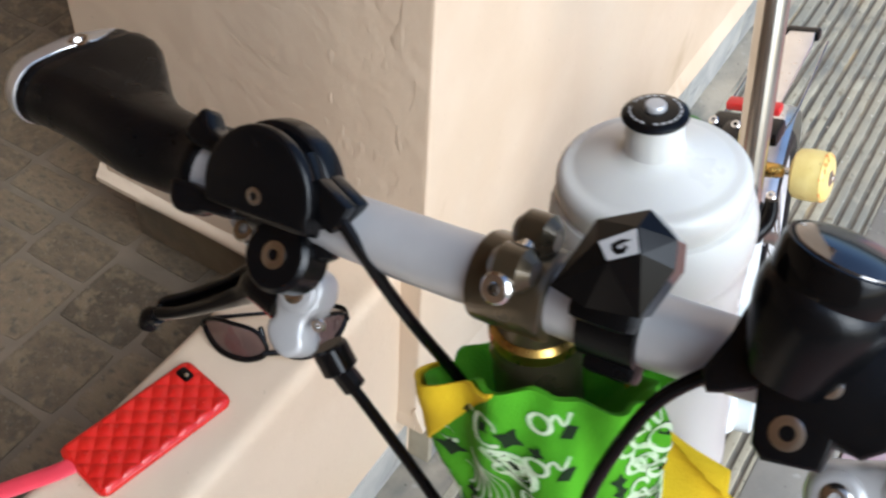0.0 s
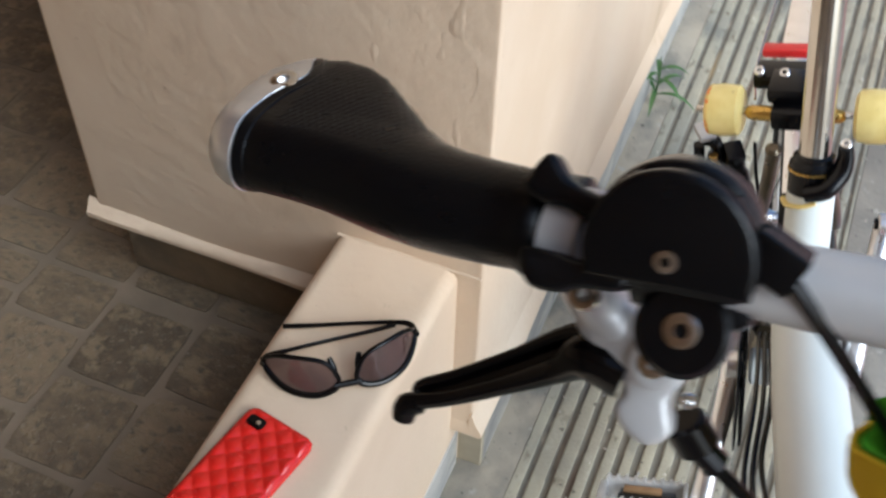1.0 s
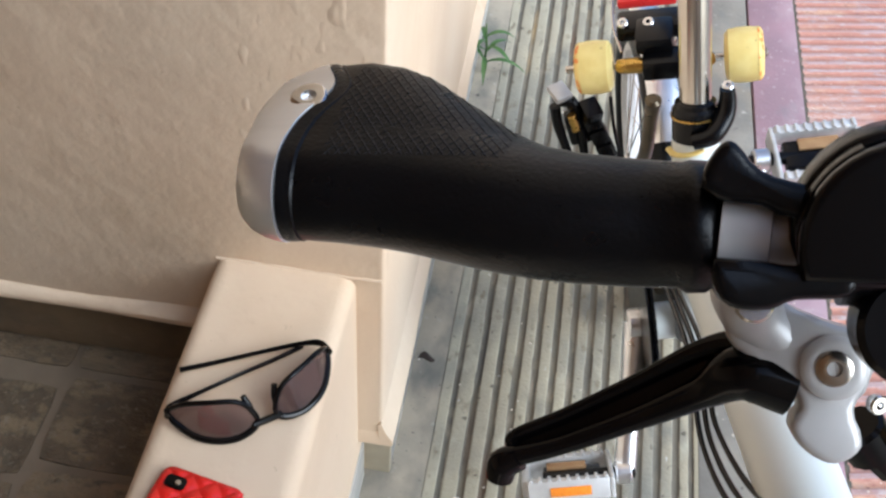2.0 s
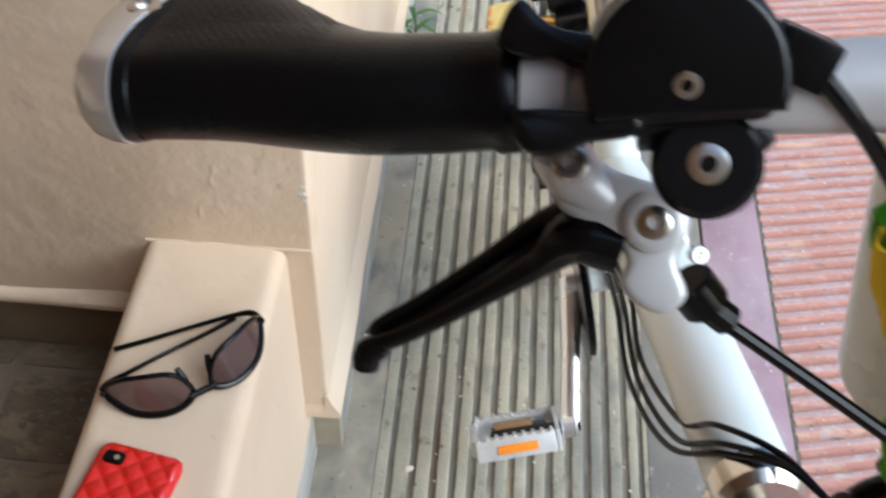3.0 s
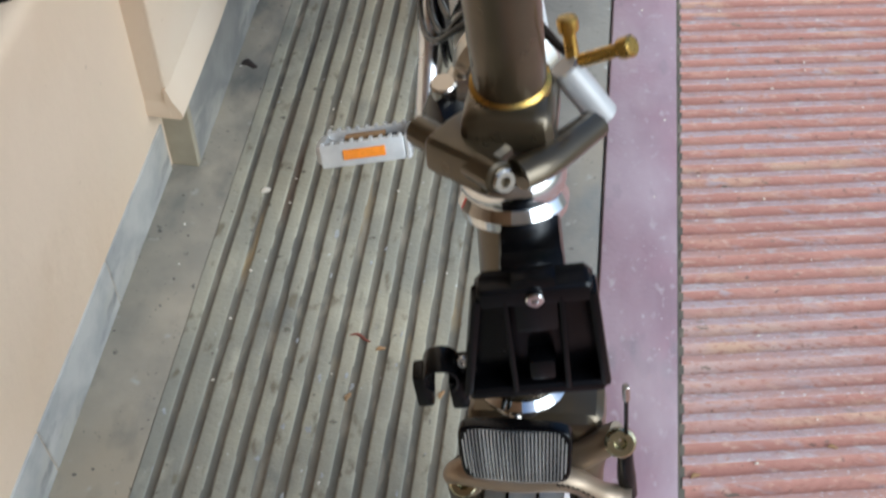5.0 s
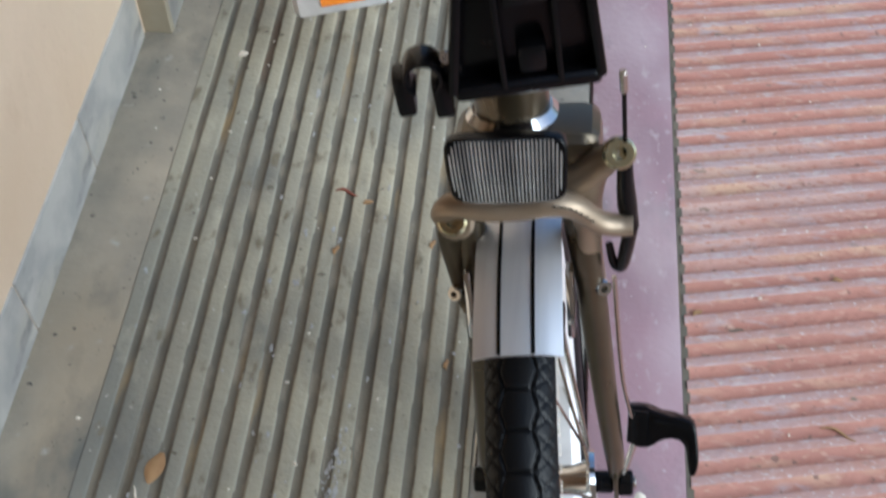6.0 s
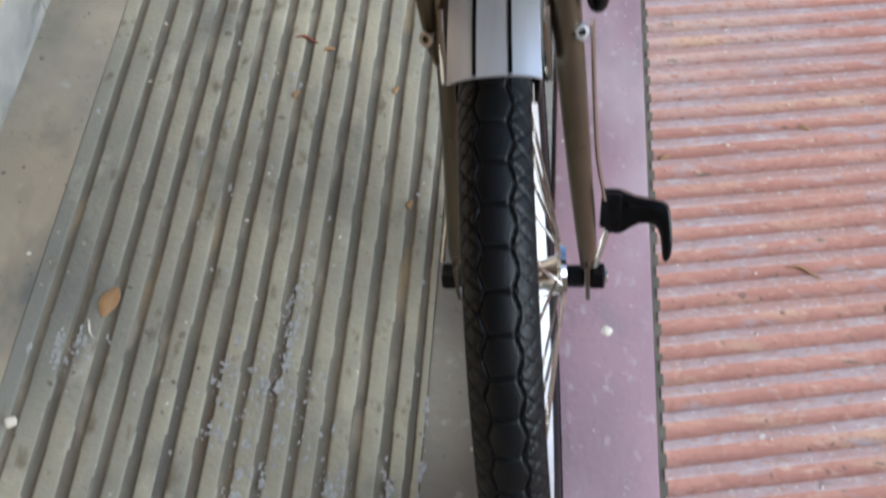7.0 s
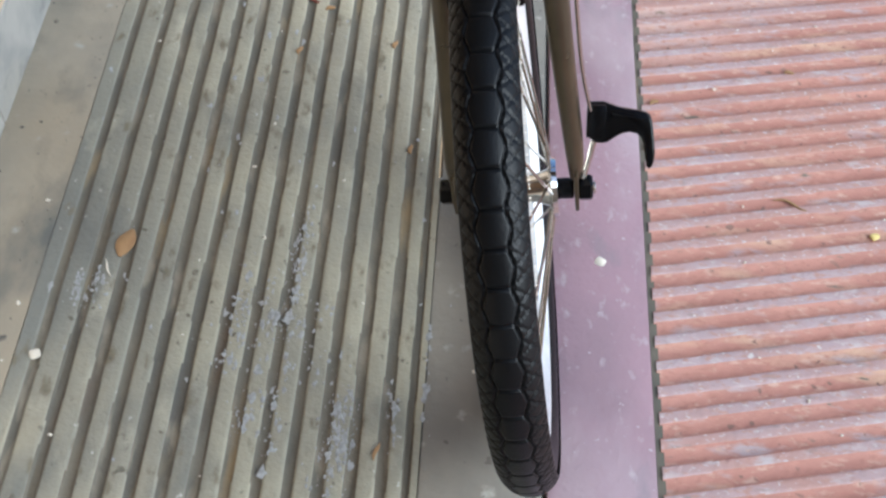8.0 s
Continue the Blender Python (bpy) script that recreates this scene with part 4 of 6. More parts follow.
    ring_ = part("end_clamp", bm, BRIGHT, g, "brushed silver end clamp")
    top_ = V(side(d, 0.2635), 0.1530, 1.0441)
    bm = bmesh.new()
    screw(bm, top_ + V(0, 0, 0.0005), (0, -0.1, 1), 0.0056, 0.002)
    part("clamp_screw", bm, CHROME, ring_)
    return g


grip(-1)
grip(1)


def brake_lever(d):
    """Cast lever body hanging from the bar, its bolts, blade and cable adjuster."""
    B = Matrix.Translation(V(side(d, 0.1105), 0.106, 0.987)) @ FACE
    flip = -d
    bm = bmesh.new()
    outline = [(-0.030, 0.017), (-0.0285, 0.006), (-0.0185, -0.0012), (-0.0115, -0.0055), (-0.0085, -0.0120), (-0.0108, -0.0185), (-0.006, -0.0250), (0.002, -0.028), (0.009, -0.0225), (0.0065, -0.012), (0.0112, -0.001), (0.0085, 0.009), (-0.003, 0.013), (-0.012, 0.017), (-0.020, 0.024)]
    plate(bm, [(x * flip, y) for x, y in outline], 0.015, B @ pose(0, 0, -0.015), 0.0028, 3, 4)
    sweep(bm, [B @ V(-0.008 * flip, 0.003, -0.0085), B @ V(-0.016 * flip, 0.0085, -0.0070), B @ V(-0.0225 * flip, 0.0150, -0.0030), B @ V(-0.026 * flip, 0.0215, 0.0045), B @ V(-0.027 * flip, 0.025, 0.012)], [0.0070, 0.0085, 0.0092, 0.0090, 0.0082], 18, 5)
    lathe(bm, [(0.0120, -0.0065), (0.0158, -0.006), (0.0158, 0.006), (0.0120, 0.0065)], axis(V(side(d, 0.138), 0.112, 1.034), V(side(d, 0.2), 0.119, 1.034)), 26)
    body = part("brake_lever_body", bm, GREYPAINT, bike, "grey cast brake lever body", 50)
    bm = bmesh.new()
    screw(bm, B @ V(-0.0235 * flip, 0.0185, 0.0125), FACE.to_3x3() @ V(0, 0.1, 1), 0.0055, 0.004)
    part("lever_bolt", bm, STEEL, body)
    bm = bmesh.new()
    lathe(bm, [(0.0092, -0.001), (0.0092, 0.0012), (0.0080, 0.0022), (0.0062, 0.0024)], B, 28)
    part("pivot_ring", bm, GREYPAINT, body)
    bm = bmesh.new()
    screw(bm, B @ V(0, 0, 0.0005), FACE.to_3x3() @ V(0, 0, 1), 0.0052, 0.0028)
    part("pivot_bolt", bm, STEEL, body)
    bm = bmesh.new()
    screw(bm, B @ V(0.012 * flip, -0.010, -0.004), FACE.to_3x3() @ V(0.5 * flip, -0.2, 1), 0.003, 0.003)
    part("reach_screw", bm, CHROME, body)
    # blade: a channel with two cheeks, a web and a ball end
    spine = [V(side(d, x), y, z) for x, y, z in ((0.121, 0.108, 0.976), (0.134, 0.109, 0.979), (0.146, 0.107, 0.970), (0.165, 0.1045, 0.958), (0.188, 0.1015, 0.9455), (0.204, 0.1000, 0.939))]
    bm = bmesh.new()
    sweep(bm, spine, [0.0098, 0.0092, 0.0050, 0.0036, 0.0031, 0.0034], 14, 6, 1.0)
    back = [spine[1] + V(0, 0.008, 0.004), spine[2] + V(0, 0.0115, 0.007), spine[3] + V(0, 0.0110, 0.0055), spine[4] + V(0, 0.0092, 0.004), spine[5] + V(0, 0.0070, 0.0025)]
    sweep(bm, back + [spine[5] + V(d * 0.001, 0.0040, -0.001), spine[5] + V(d * 0.001, 0.001, -0.001)], [0.0046, 0.0030, 0.0022, 0.0020, 0.0020, 0.0024, 0.0026], 10, 6)
    web = [[bm.verts.new(p + V(0, 0, h)) for p in (f, g) for h in (-0.0022, -0.0034)] for f, g in zip(spine[1:], back)]
    for a, b in zip(web, web[1:]):
        bm.faces.new((a[0], a[2], b[2], b[0]))
        bm.faces.new((a[1], b[1], b[3], a[3]))
    sweep(bm, [spine[5] - V(d * 0.002, 0, 0), V(side(d, 0.2075), 0.0990, 0.936), V(side(d, 0.2090), 0.0965, 0.931)], [0.0044, 0.0054, 0.0046], 12, 4)
    blade = part("brake_blade", bm, GLOSS, body, "glossy black brake lever blade")
    bm = bmesh.new()
    rod(bm, (side(d, 0.1005), 0.106, 0.960), (side(d, 0.0940), 0.104, 0.949), 0.0082, 12)
    rod(bm, (side(d, 0.0950), 0.104, 0.951), (side(d, 0.0870), 0.103, 0.942), 0.0055, 10)
    part("cable_adjuster", bm, GLOSS, body)
    return body


brake_lever(-1)
brake_lever(1)

# shifter beside the slimmer grip end: round housing split by a slot
SH = Matrix.Translation(V(-0.0935, 0.090, 1.052)) @ FACE


def dome(r, low, lo_l, lo_r):
    arc = [(r * math.cos(radians(a)), 0.001 + r * math.sin(radians(a))) for a in range(-12, 193, 10)]
    return arc + [(lo_l, low), (lo_r, low)]


bm = bmesh.new()
DM = SH @ pose(0, 0, 0, 16)
plate(bm, dome(0.0250, -0.0085, -0.0235, 0.024), 0.0062, DM @ pose(0, 0, -0.0062), 0.0022, 3)
slot = [((0.0185 if 48 < a < 118 else 0.0250) * math.cos(radians(a)), 0.001 + (0.0185 if 48 < a < 118 else 0.0250) * math.sin(radians(a))) for a in range(-12, 193, 5)]
plate(bm, slot + [(-0.0232, -0.0083), (0.0237, -0.0083)], 0.0056, DM @ pose(0, 0, -0.0115), 0.0003)
plate(bm, dome(0.0258, -0.0085, -0.0235, 0.024), 0.0120, DM @ pose(0, 0, -0.0230), 0.0022, 3)
block(bm, (0.042, 0.012, 0.018), SH @ pose(0.001, -0.003, -0.014), 0.004, 3)
lathe(bm, [(0.0128, -0.013), (0.0150, -0.0125), (0.0150, 0.0125), (0.0128, 0.013)], axis(V(-0.093, 0.109, 1.0335), V(1, 0.109, 1.0335)), 28)
shifter = part("shifter", bm, BLACK, bike, "black plastic gear shifter with a slotted dome")
bm = bmesh.new()
block(bm, (0.016, 0.013, 0.007), DM @ pose(0.0285, 0.0030, -0.0075, 0, 0, -28), 0.0015)
block(bm, (0.016, 0.013, 0.007), DM @ pose(0.0285, 0.0030, -0.0150, 0, 0, -28), 0.0015)
part("cable_stop", bm, BLACK, shifter, "split black cable stop")
bm = bmesh.new()
rod(bm, SH @ V(0.0055, -0.0195, -0.032), SH @ V(0.0055, -0.0195, -0.0148), 0.0145, 32, 0.0018)
block(bm, (0.016, 0.014, 0.012), SH @ pose(0.015, -0.012, -0.026, 0, 0, 25), 0.004)
boss = part("hinge_boss", bm, BLACK, shifter, "round black hinge boss")
for q, r, parent_ in ((V(0, 0, -0.0008), 0.0036, shifter), (V(0.0055, -0.0195, -0.0152), 0.0054, boss)):
    bm = bmesh.new()
    screw(bm, SH @ q, (DM if parent_ is shifter else SH).to_3x3() @ V(0, 0, 1), r, 0.0009)
    part("shifter_screw", bm, STEEL, parent_)
for outline, z, thick in (([(-0.0470, 0.0142), (-0.0464, 0.0190), (-0.0428, 0.0248), (-0.0392, 0.0250), (-0.0330, 0.0184), (-0.0220, 0.0152), (-0.0120, 0.0140), (-0.0120, 0.0060), (-0.0265, 0.0073), (-0.0331, 0.0100), (-0.0412, 0.0106)], -0.020, 0.012),
                          ([(-0.0436, -0.0030), (-0.0328, -0.0034), (-0.0245, -0.0044), (-0.0120, -0.0030), (-0.0120, -0.0110), (-0.0245, -0.0124), (-0.0306, -0.0150), (-0.0398, -0.0146), (-0.0440, -0.0090)], -0.016, 0.011)):
    bm = bmesh.new()
    plate(bm, outline, thick, SH @ pose(0, 0, z), 0.0026, 4, 3)
    part("paddle", bm, BLACK, shifter, "black shift paddle with rounded corners", 50)

# shifter of the other side: a flat plate with a pointed cable end, the bell over it
SL = Matrix.Translation(V(0.112, 0.090, 1.048)) @ FACE
bm = bmesh.new()
outline = [(-0.0345, -0.0035), (-0.0310, -0.0095), (-0.0265, -0.0080), (-0.0175, -0.0030), (-0.0145, -0.0190), (-0.0105, -0.0225), (0.0060, -0.0200), (0.0065, -0.0110), (0.0145, -0.0130), (0.0220, -0.0070), (0.0245, 0.0040), (0.0200, 0.0150), (0.0110, 0.0220), (0.0000, 0.0262), (-0.0110, 0.0275), (-0.0200, 0.0262), (-0.0265, 0.0220), (-0.0295, 0.0085)]
plate(bm, outline, 0.012, SL @ pose(0, 0, -0.012), 0.0022, 3)
plate(bm, [(x * 0.9, y * 0.9) for x, y in outline], 0.014, SL @ pose(0, 0, -0.026), 0.002, 2)
lathe(bm, [(0.0128, -0.015), (0.0175, -0.0145), (0.0175, 0.0145), (0.0128, 0.015)], axis(V(0.112, 0.109, 1.0335), V(1, 0.109, 1.0335)), 28)
shifter2 = part("shifter", bm, BLACK, bike, "flat black plastic gear shifter")
for q, r in ((V(0.0016, 0.004, -0.0008), 0.0038), (V(-0.0056, -0.0125, -0.0008), 0.0056)):
    bm = bmesh.new()
    screw(bm, SL @ q, FACE.to_3x3() @ V(0, 0, 1), r, 0.0009)
    part("shifter_screw", bm, STEEL, shifter2)
BELL = Matrix.Translation(V(0.1065, 0.108, 1.073)) @ pose(0, 0, 0, -24, 13, 0)
bm = bmesh.new()
lathe(bm, [(0.0180, 0.000), (0.0188, 0.002), (0.0187, 0.0095), (0.0181, 0.0112), (0.0172, 0.0114), (0.0166, 0.0106), (0.0150, 0.0108)], BELL, 48)
bell = part("bell", bm, GLOSS, bike, "glossy dark domed bell")
bm = bmesh.new()
lathe(bm, [(0.0164, 0.0104), (0.0160, 0.0118), (0.0135, 0.0132), (0.0100, 0.0142), (0.0055, 0.0148), (0.001, 0.0150)], BELL, 48)
part("bell_dome", bm, DARKCHROME, bell, "smoked chrome dome of the bell")
bm = bmesh.new()
lathe(bm, [(0.0130, -0.030), (0.0150, -0.024), (0.0172, -0.017), (0.0190, -0.010), (0.0198, -0.005), (0.0194, -0.001), (0.0180, 0.001)], BELL, 44)
part("bell_base", bm, BLACK, bell, "black plastic bell base")


def cable(name, pts, r, label=""):
    bm = bmesh.new()
    sweep(bm, pts, r, 10, 8)
    return part(name, bm, GLOSS, bike, label)


cable("brake_cable", [(-0.079, 0.103, 0.942), (-0.045, 0.095, 0.912), (-0.018, 0.087, 0.890), (-0.006, 0.089, 0.880), (0.004, 0.104, 0.870)], 0.0027, "black brake cable")
cable("gear_cable", [(-0.063, 0.0980, 1.050), (-0.050, 0.096, 1.031), (-0.037, 0.098, 1.006), (-0.025, 0.105, 0.976), (-0.015, 0.112, 0.945), (-0.008, 0.115, 0.915)], 0.0025, "black gear cable")
cable("gear_cable", [(0.080, 0.094, 1.040), (0.064, 0.085, 1.024), (0.050, 0.073, 0.99), (0.045, 0.070, 0.958), (0.040, 0.080, 0.932), (0.028, 0.10, 0.90)], 0.0025, "black gear cable")
cable("brake_cable", [(side(1, 0.0885), 0.103, 0.942), (0.074, 0.096, 0.912), (0.060, 0.098, 0.890), (0.044, 0.108, 0.870), (0.03, 0.12, 0.850)], 0.0027, "black brake cable")

# front light
LMP = Matrix.Translation(V(0.0455, 0.0895, 1.083)) @ FACE
bm = bmesh.new()
hexa = [(-0.0140, -0.0180), (-0.0015, -0.0208), (0.0152, -0.0188), (0.0208, -0.0024), (0.0190, 0.0059), (0.0086, 0.0121), (-0.0060, 0.0050)]
lo = [bm.verts.new(LMP @ V(x * 0.95, y * 0.95, -0.022)) for x, y in hexa]
mid = [bm.verts.new(LMP @ V(x, y, -0.008)) for x, y in hexa]
top = [bm.verts.new(LMP @ V(*c, 0.0)) for c in ((-0.0012, -0.0013), (0.0036, -0.0062), (0.0124, -0.0010), (0.0092, 0.0061))]
bridge(bm, lo, mid)
for tri in ((mid[6], mid[0], top[0]), (mid[0], mid[1], top[1]), (mid[0], top[1], top[0]), (mid[1], mid[2], top[1]), (mid[2], mid[3], top[2]), (mid[2], top[2], top[1]), (mid[3], mid[4], top[2]), (mid[4], mid[5], top[3]), (mid[4], top[3], top[2]), (mid[5], mid[6], top[3]), (mid[6], top[0], top[3]), (top[0], top[1], top[2], top[3])):
    bm.faces.new(tri)
bm.faces.new(lo)
lamp = part("front_light", bm, GLOSS, bike, "faceted black front light on a rubber strap", 8)
bm = bmesh.new()
plate(bm, [(-0.0006, -0.0012), (0.0037, -0.0056), (0.0118, -0.0010), (0.0089, 0.0055)], 0.0005, LMP @ pose(0, 0, 0.0), 0)
badge = part("badge", bm, GREYPAINT, lamp, "pale grey four-sided badge")
bm = bmesh.new()
plate(bm, [(-0.0024, -0.0004), (0.0000, 0.0018), (0.0030, 0.0026), (0.0012, 0.0012), (-0.0006, -0.0004), (0.0002, -0.0012), (0.0014, -0.0002), (0.0010, 0.0006), (0.0026, 0.0002), (0.0020, -0.0018), (0.0000, -0.0028), (-0.0018, -0.0020)], 0.0002, LMP @ pose(0.0058, -0.0004, 0.0005), 0)
part("badge_mark", bm, BLACK, badge)
bm = bmesh.new()
lathe(bm, [(0.0130, -0.0105), (0.0150, -0.010), (0.0150, 0.010), (0.0130, 0.0105)], axis(V(0.0435, 0.108, 1.033), V(1, 0.108, 1.033)), 28)
block(bm, (0.021, 0.018, 0.014), pose(0.044, 0.098, 1.051, 46), 0.003)
block(bm, (0.019, 0.010, 0.012), pose(0.045, 0.099, 1.021, 40), 0.003)
part("strap", bm, RUBBER, lamp, "black rubber strap")

# ---- main frame ----
bm = bmesh.new()
sweep(bm, [F(0, 0.015, 0.565), F(0, 0.09, 0.545), F(0, 0.17, 0.515)], [0.0135, 0.0145, 0.017], 24, 5)
part("front_tube", bm, BRONZE, bike)
bm = bmesh.new()
sweep(bm, [F(0.006, 0.185, 0.528), F(0.004, 0.28, 0.51), F(0.001, 0.42, 0.478), F(0, 0.56, 0.442), F(0, 0.640, 0.418), F(0.001, 0.668, 0.410)], [0.031, 0.0325, 0.033, 0.0315, 0.0275, 0.0235], 32, 6)
main = part("main_tube", bm, WHITE, bike, "white enamelled main tube")
bm = bmesh.new()
block(bm, (0.062, 0.028, 0.05), FRAME @ pose(-0.002, 0.178, 0.512, -14), 0.008, 3)
rod(bm, F(-0.034, 0.172, 0.54), F(-0.034, 0.176, 0.485), 0.0085, 16)
rod(bm, F(0.006, 0.172, 0.532), F(0.006, 0.205, 0.524), 0.0342, 32, 0.007)
fh = part("main_hinge", bm, STEEL, bike, "steel folding hinge of the frame")
bm = bmesh.new()
block(bm, (0.02, 0.03, 0.03), FRAME @ pose(-0.036, 0.168, 0.515, 10, 20, 15), 0.005)
part("hinge_lever", bm, BLACK, fh)
# seat tube, clamp and post
SEAT = lambda h: F(0.002, 0.617 + (h - 0.30) * 0.30, h)
bm = bmesh.new()
rod(bm, SEAT(0.27), SEAT(0.508), 0.0240, 28, 0.004)
part("seat_tube", bm, WHITE, bike)
bm = bmesh.new()
rod(bm, SEAT(0.502), SEAT(0.538), 0.0235, 32, 0.003)
lathe(bm, [(0.0162, 0.0), (0.0205, 0.001), (0.0205, 0.005), (0.0175, 0.007)], axis(SEAT(0.537), SEAT(0.6)), 32)
sc = part("seat_clamp", bm, BLACK, bike, "black seat clamp with gold rings")
bm = bmesh.new()
sweep(bm, [SEAT(0.522) + V(-0.002, -0.028, -0.004), SEAT(0.525) + V(0.016, -0.027, 0.0), SEAT(0.530) + V(0.027, -0.014, 0.006), SEAT(0.535) + V(0.030, -0.008, 0.014), SEAT(0.54) + V(0.029, -0.006, 0.022)], [0.0100, 0.0115, 0.0115, 0.0100, 0.0085], 14, 5, 0.8)
lever_ = part("clamp_lever", bm, BLACK, sc, "black quick-release lever")
bm = bmesh.new()
screw(bm, SEAT(0.54) + V(0.029, -0.009, 0.027), (0, -0.4, 1), 0.0055, 0.004)
part("lever_bolt", bm, CHROME, lever_)
bm = bmesh.new()
lathe(bm, [(0.022, 0), (0.0248, 0.0008), (0.0248, 0.0026), (0.022, 0.0034)], axis(SEAT(0.527), SEAT(0.6)), 32)
part("clamp_ring", bm, BRASS, sc, "thin gold ring")
bm = bmesh.new()
sweep(bm, [SEAT(0.496) + V(-0.026, -0.002, -0.004), SEAT(0.499) + V(-0.019, -0.018, -0.002), SEAT(0.503) + V(-0.004, -0.025, 0.0), SEAT(0.506) + V(0.008, -0.0235, 0.002)], 0.0042, 10, 4, 0.6)
part("gold_strap", bm, YELLOW, sc, "yellow tie round the seat tube")
bm = bmesh.new()
rod(bm, SEAT(0.45), SEAT(0.98), 0.0159, 28)
part("seat_post", bm, STEEL, bike, "polished steel seat post")

# cranks, chainring and pedals
BB = V(0, 0.632, 0.274)
bm = bmesh.new()
rod(bm, F(-0.045, BB.y, BB.z), F(0.045, BB.y, BB.z), 0.021, 28)
part("bottom_bracket", bm, WHITE, bike)
bm = bmesh.new()
m = FRAME @ Matrix.Translation(BB + V(-0.05, 0, 0)) @ pose(0, 0, 0, 0, -90, 0)
teeth = []
for i in range(100):
    a = 2 * math.pi * i / 100
    r = 0.089 + (0.0035 if i % 2 else 0)
    teeth.append((r * math.cos(a), r * math.sin(a)))
plate(bm, teeth, 0.003, m, 0)
lathe(bm, [(0.03, 0.004), (0.094, 0.006), (0.098, 0.007), (0.098, 0.009), (0.03, 0.009)], m, 60)
part("chainring", bm, BLACK, bike, "black chainring with its guard")
for d, at in ((-1, (0.513, 0.154)), (1, (0.751, 0.394))):
    out = 0.010
    a, b = BB + V(d * 0.062, 0, 0), V(d * (0.082 + out), at[0], at[1])
    bm = bmesh.new()
    sweep(bm, [F(*a), F(*(a * 0.5 + b * 0.5)), F(*b)], [0.0145, 0.011, 0.0125], 14, 4, 0.62)
    rod(bm, F(a.x - d * 0.012, a.y, a.z), F(a.x + d * 0.010, a.y, a.z), 0.017, 20)
    crank = part("crank", bm, SILVER, bike, "silver crank arm")
    ped = empty("pedal", Matrix())
    ped.parent = bike
    P = FRAME @ pose(d * (0.142 + 1.5 * out), at[0], at[1], -32 if d < 0 else 16, 0, 0)
    bm = bmesh.new()
    rod(bm, F(d * 0.080, *at), F(d * 0.185, *at), 0.0075, 14)
    part("spindle", bm, BLACK, ped)
    for s in (-1, 1):
        bm = bmesh.new()
        block(bm, (0.092, 0.011, 0.026), P @ pose(0, s * 0.030, 0), 0.003)
        plate_ = part("cage", bm, PEDALALLOY, ped, "silver pedal cage plate")
        bm = bmesh.new()
        block(bm, (0.046, 0.003, 0.011), P @ pose(0.002, s * 0.036, 0.0), 0.001)
        part("pedal_reflector", bm, ORANGE, plate_, "orange pedal reflector")
        bm = bmesh.new()
        for k in range(9):
            block(bm, (0.004, 0.010, 0.004), P @ pose(-0.042 + k * 0.0105, s * 0.030, 0.0135), 0.001)
        part("cage_teeth", bm, PEDALALLOY, plate_)
    bm = bmesh.new()
    block(bm, (0.066, 0.036, 0.014), P @ pose(-d * 0.006, 0, 0), 0.004)
    part("pedal_body", bm, BLACK, ped)
    bm = bmesh.new()
    block(bm, (0.045, 0.014, 0.004), P @ pose(0, 0.010, 0.009), 0.001)
    part("pedal_pad", bm, DRY, ped, "tan pad on the pedal")
    bm = bmesh.new()
    block(bm, (0.010, 0.052, 0.022), P @ pose(d * 0.047, 0, 0), 0.004)
    part("cage_end", bm, PEDALALLOY, ped)
    bm = bmesh.new()
    plate(bm, [(-0.034, -0.013), (-0.012, -0.015), (0.012, -0.015), (0.034, -0.013), (0.034, 0.013), (0.012, 0.015), (-0.012, 0.015), (-0.034, 0.013)], 0.005, P @ Matrix.Translation((-d * 0.049 - 0.0025, 0, 0)) @ Matrix(((0, 0, 1, 0), (1, 0, 0, 0), (0, 1, 0, 0), (0, 0, 0, 1))), 0.0015)
    part("cage_side", bm, PEDALALLOY, ped, "silver side plate of the pedal next to the crank")
    bm = bmesh.new()
    rod(bm, F(d * (0.074 + out), *at), F(d * (0.092 + out), *at), 0.0135, 18)
    part("crank_eye", bm, SILVER, crank)

# chain, tensioner, rear wheel
RH = V(0, 0.955, 0.209)
REAR = FRAME
tyre_wheel("rear_wheel", RH, REAR, bike, tread=False)
bm = bmesh.new()
for z0, z1 in ((0.091, 0.028), (-0.091, -0.03)):
    sweep(bm, [F(-0.050, BB.y, BB.z + z0), F(-0.046, 0.80, 0.25 + (z0 + z1) / 2), F(-0.044, RH.y, RH.z + z1)], 0.0035, 8, 8, 1.4)
part("chain", bm, STEEL, bike, "dull steel chain")
for d in (-1, 1):
    bm = bmesh.new()
    sweep(bm, [F(d * 0.03, 0.66, 0.30), F(d * 0.048, 0.75, 0.26), F(d * 0.058, RH.y, RH.z)], [0.010, 0.009, 0.007], 14, 5)
    part("chain_stay", bm, BRONZE, bike)
    bm = bmesh.new()
    top_ = F(-0.037, 0.705, 0.535) if d < 0 else F(0.012, 0.72, 0.475)
    sweep(bm, [top_, F(-0.043, 0.73, 0.43) if d < 0 else F(0.035, 0.80, 0.40), F(d * 0.052, 0.85, 0.30), F(d * 0.056, RH.y, RH.z + 0.01)], [0.0075, 0.0075, 0.007, 0.0065], 14, 5)
    if d < 0:
        lathe(bm, [(0.004, 0.0), (0.0085, 0.002), (0.0085, 0.008), (0.005, 0.011)], axis(top_ - V(0, 0, 0.006), top_ + V(0, -0.3, 1)), 18)
    part("seat_stay", bm, BRONZE, bike)
bm = bmesh.new()
sweep(bm, [F(-0.055, 0.955, 0.205), F(-0.062, 0.90, 0.20), F(-0.062, 0.86, 0.23)], [0.012, 0.011, 0.009], 12, 4, 0.5)
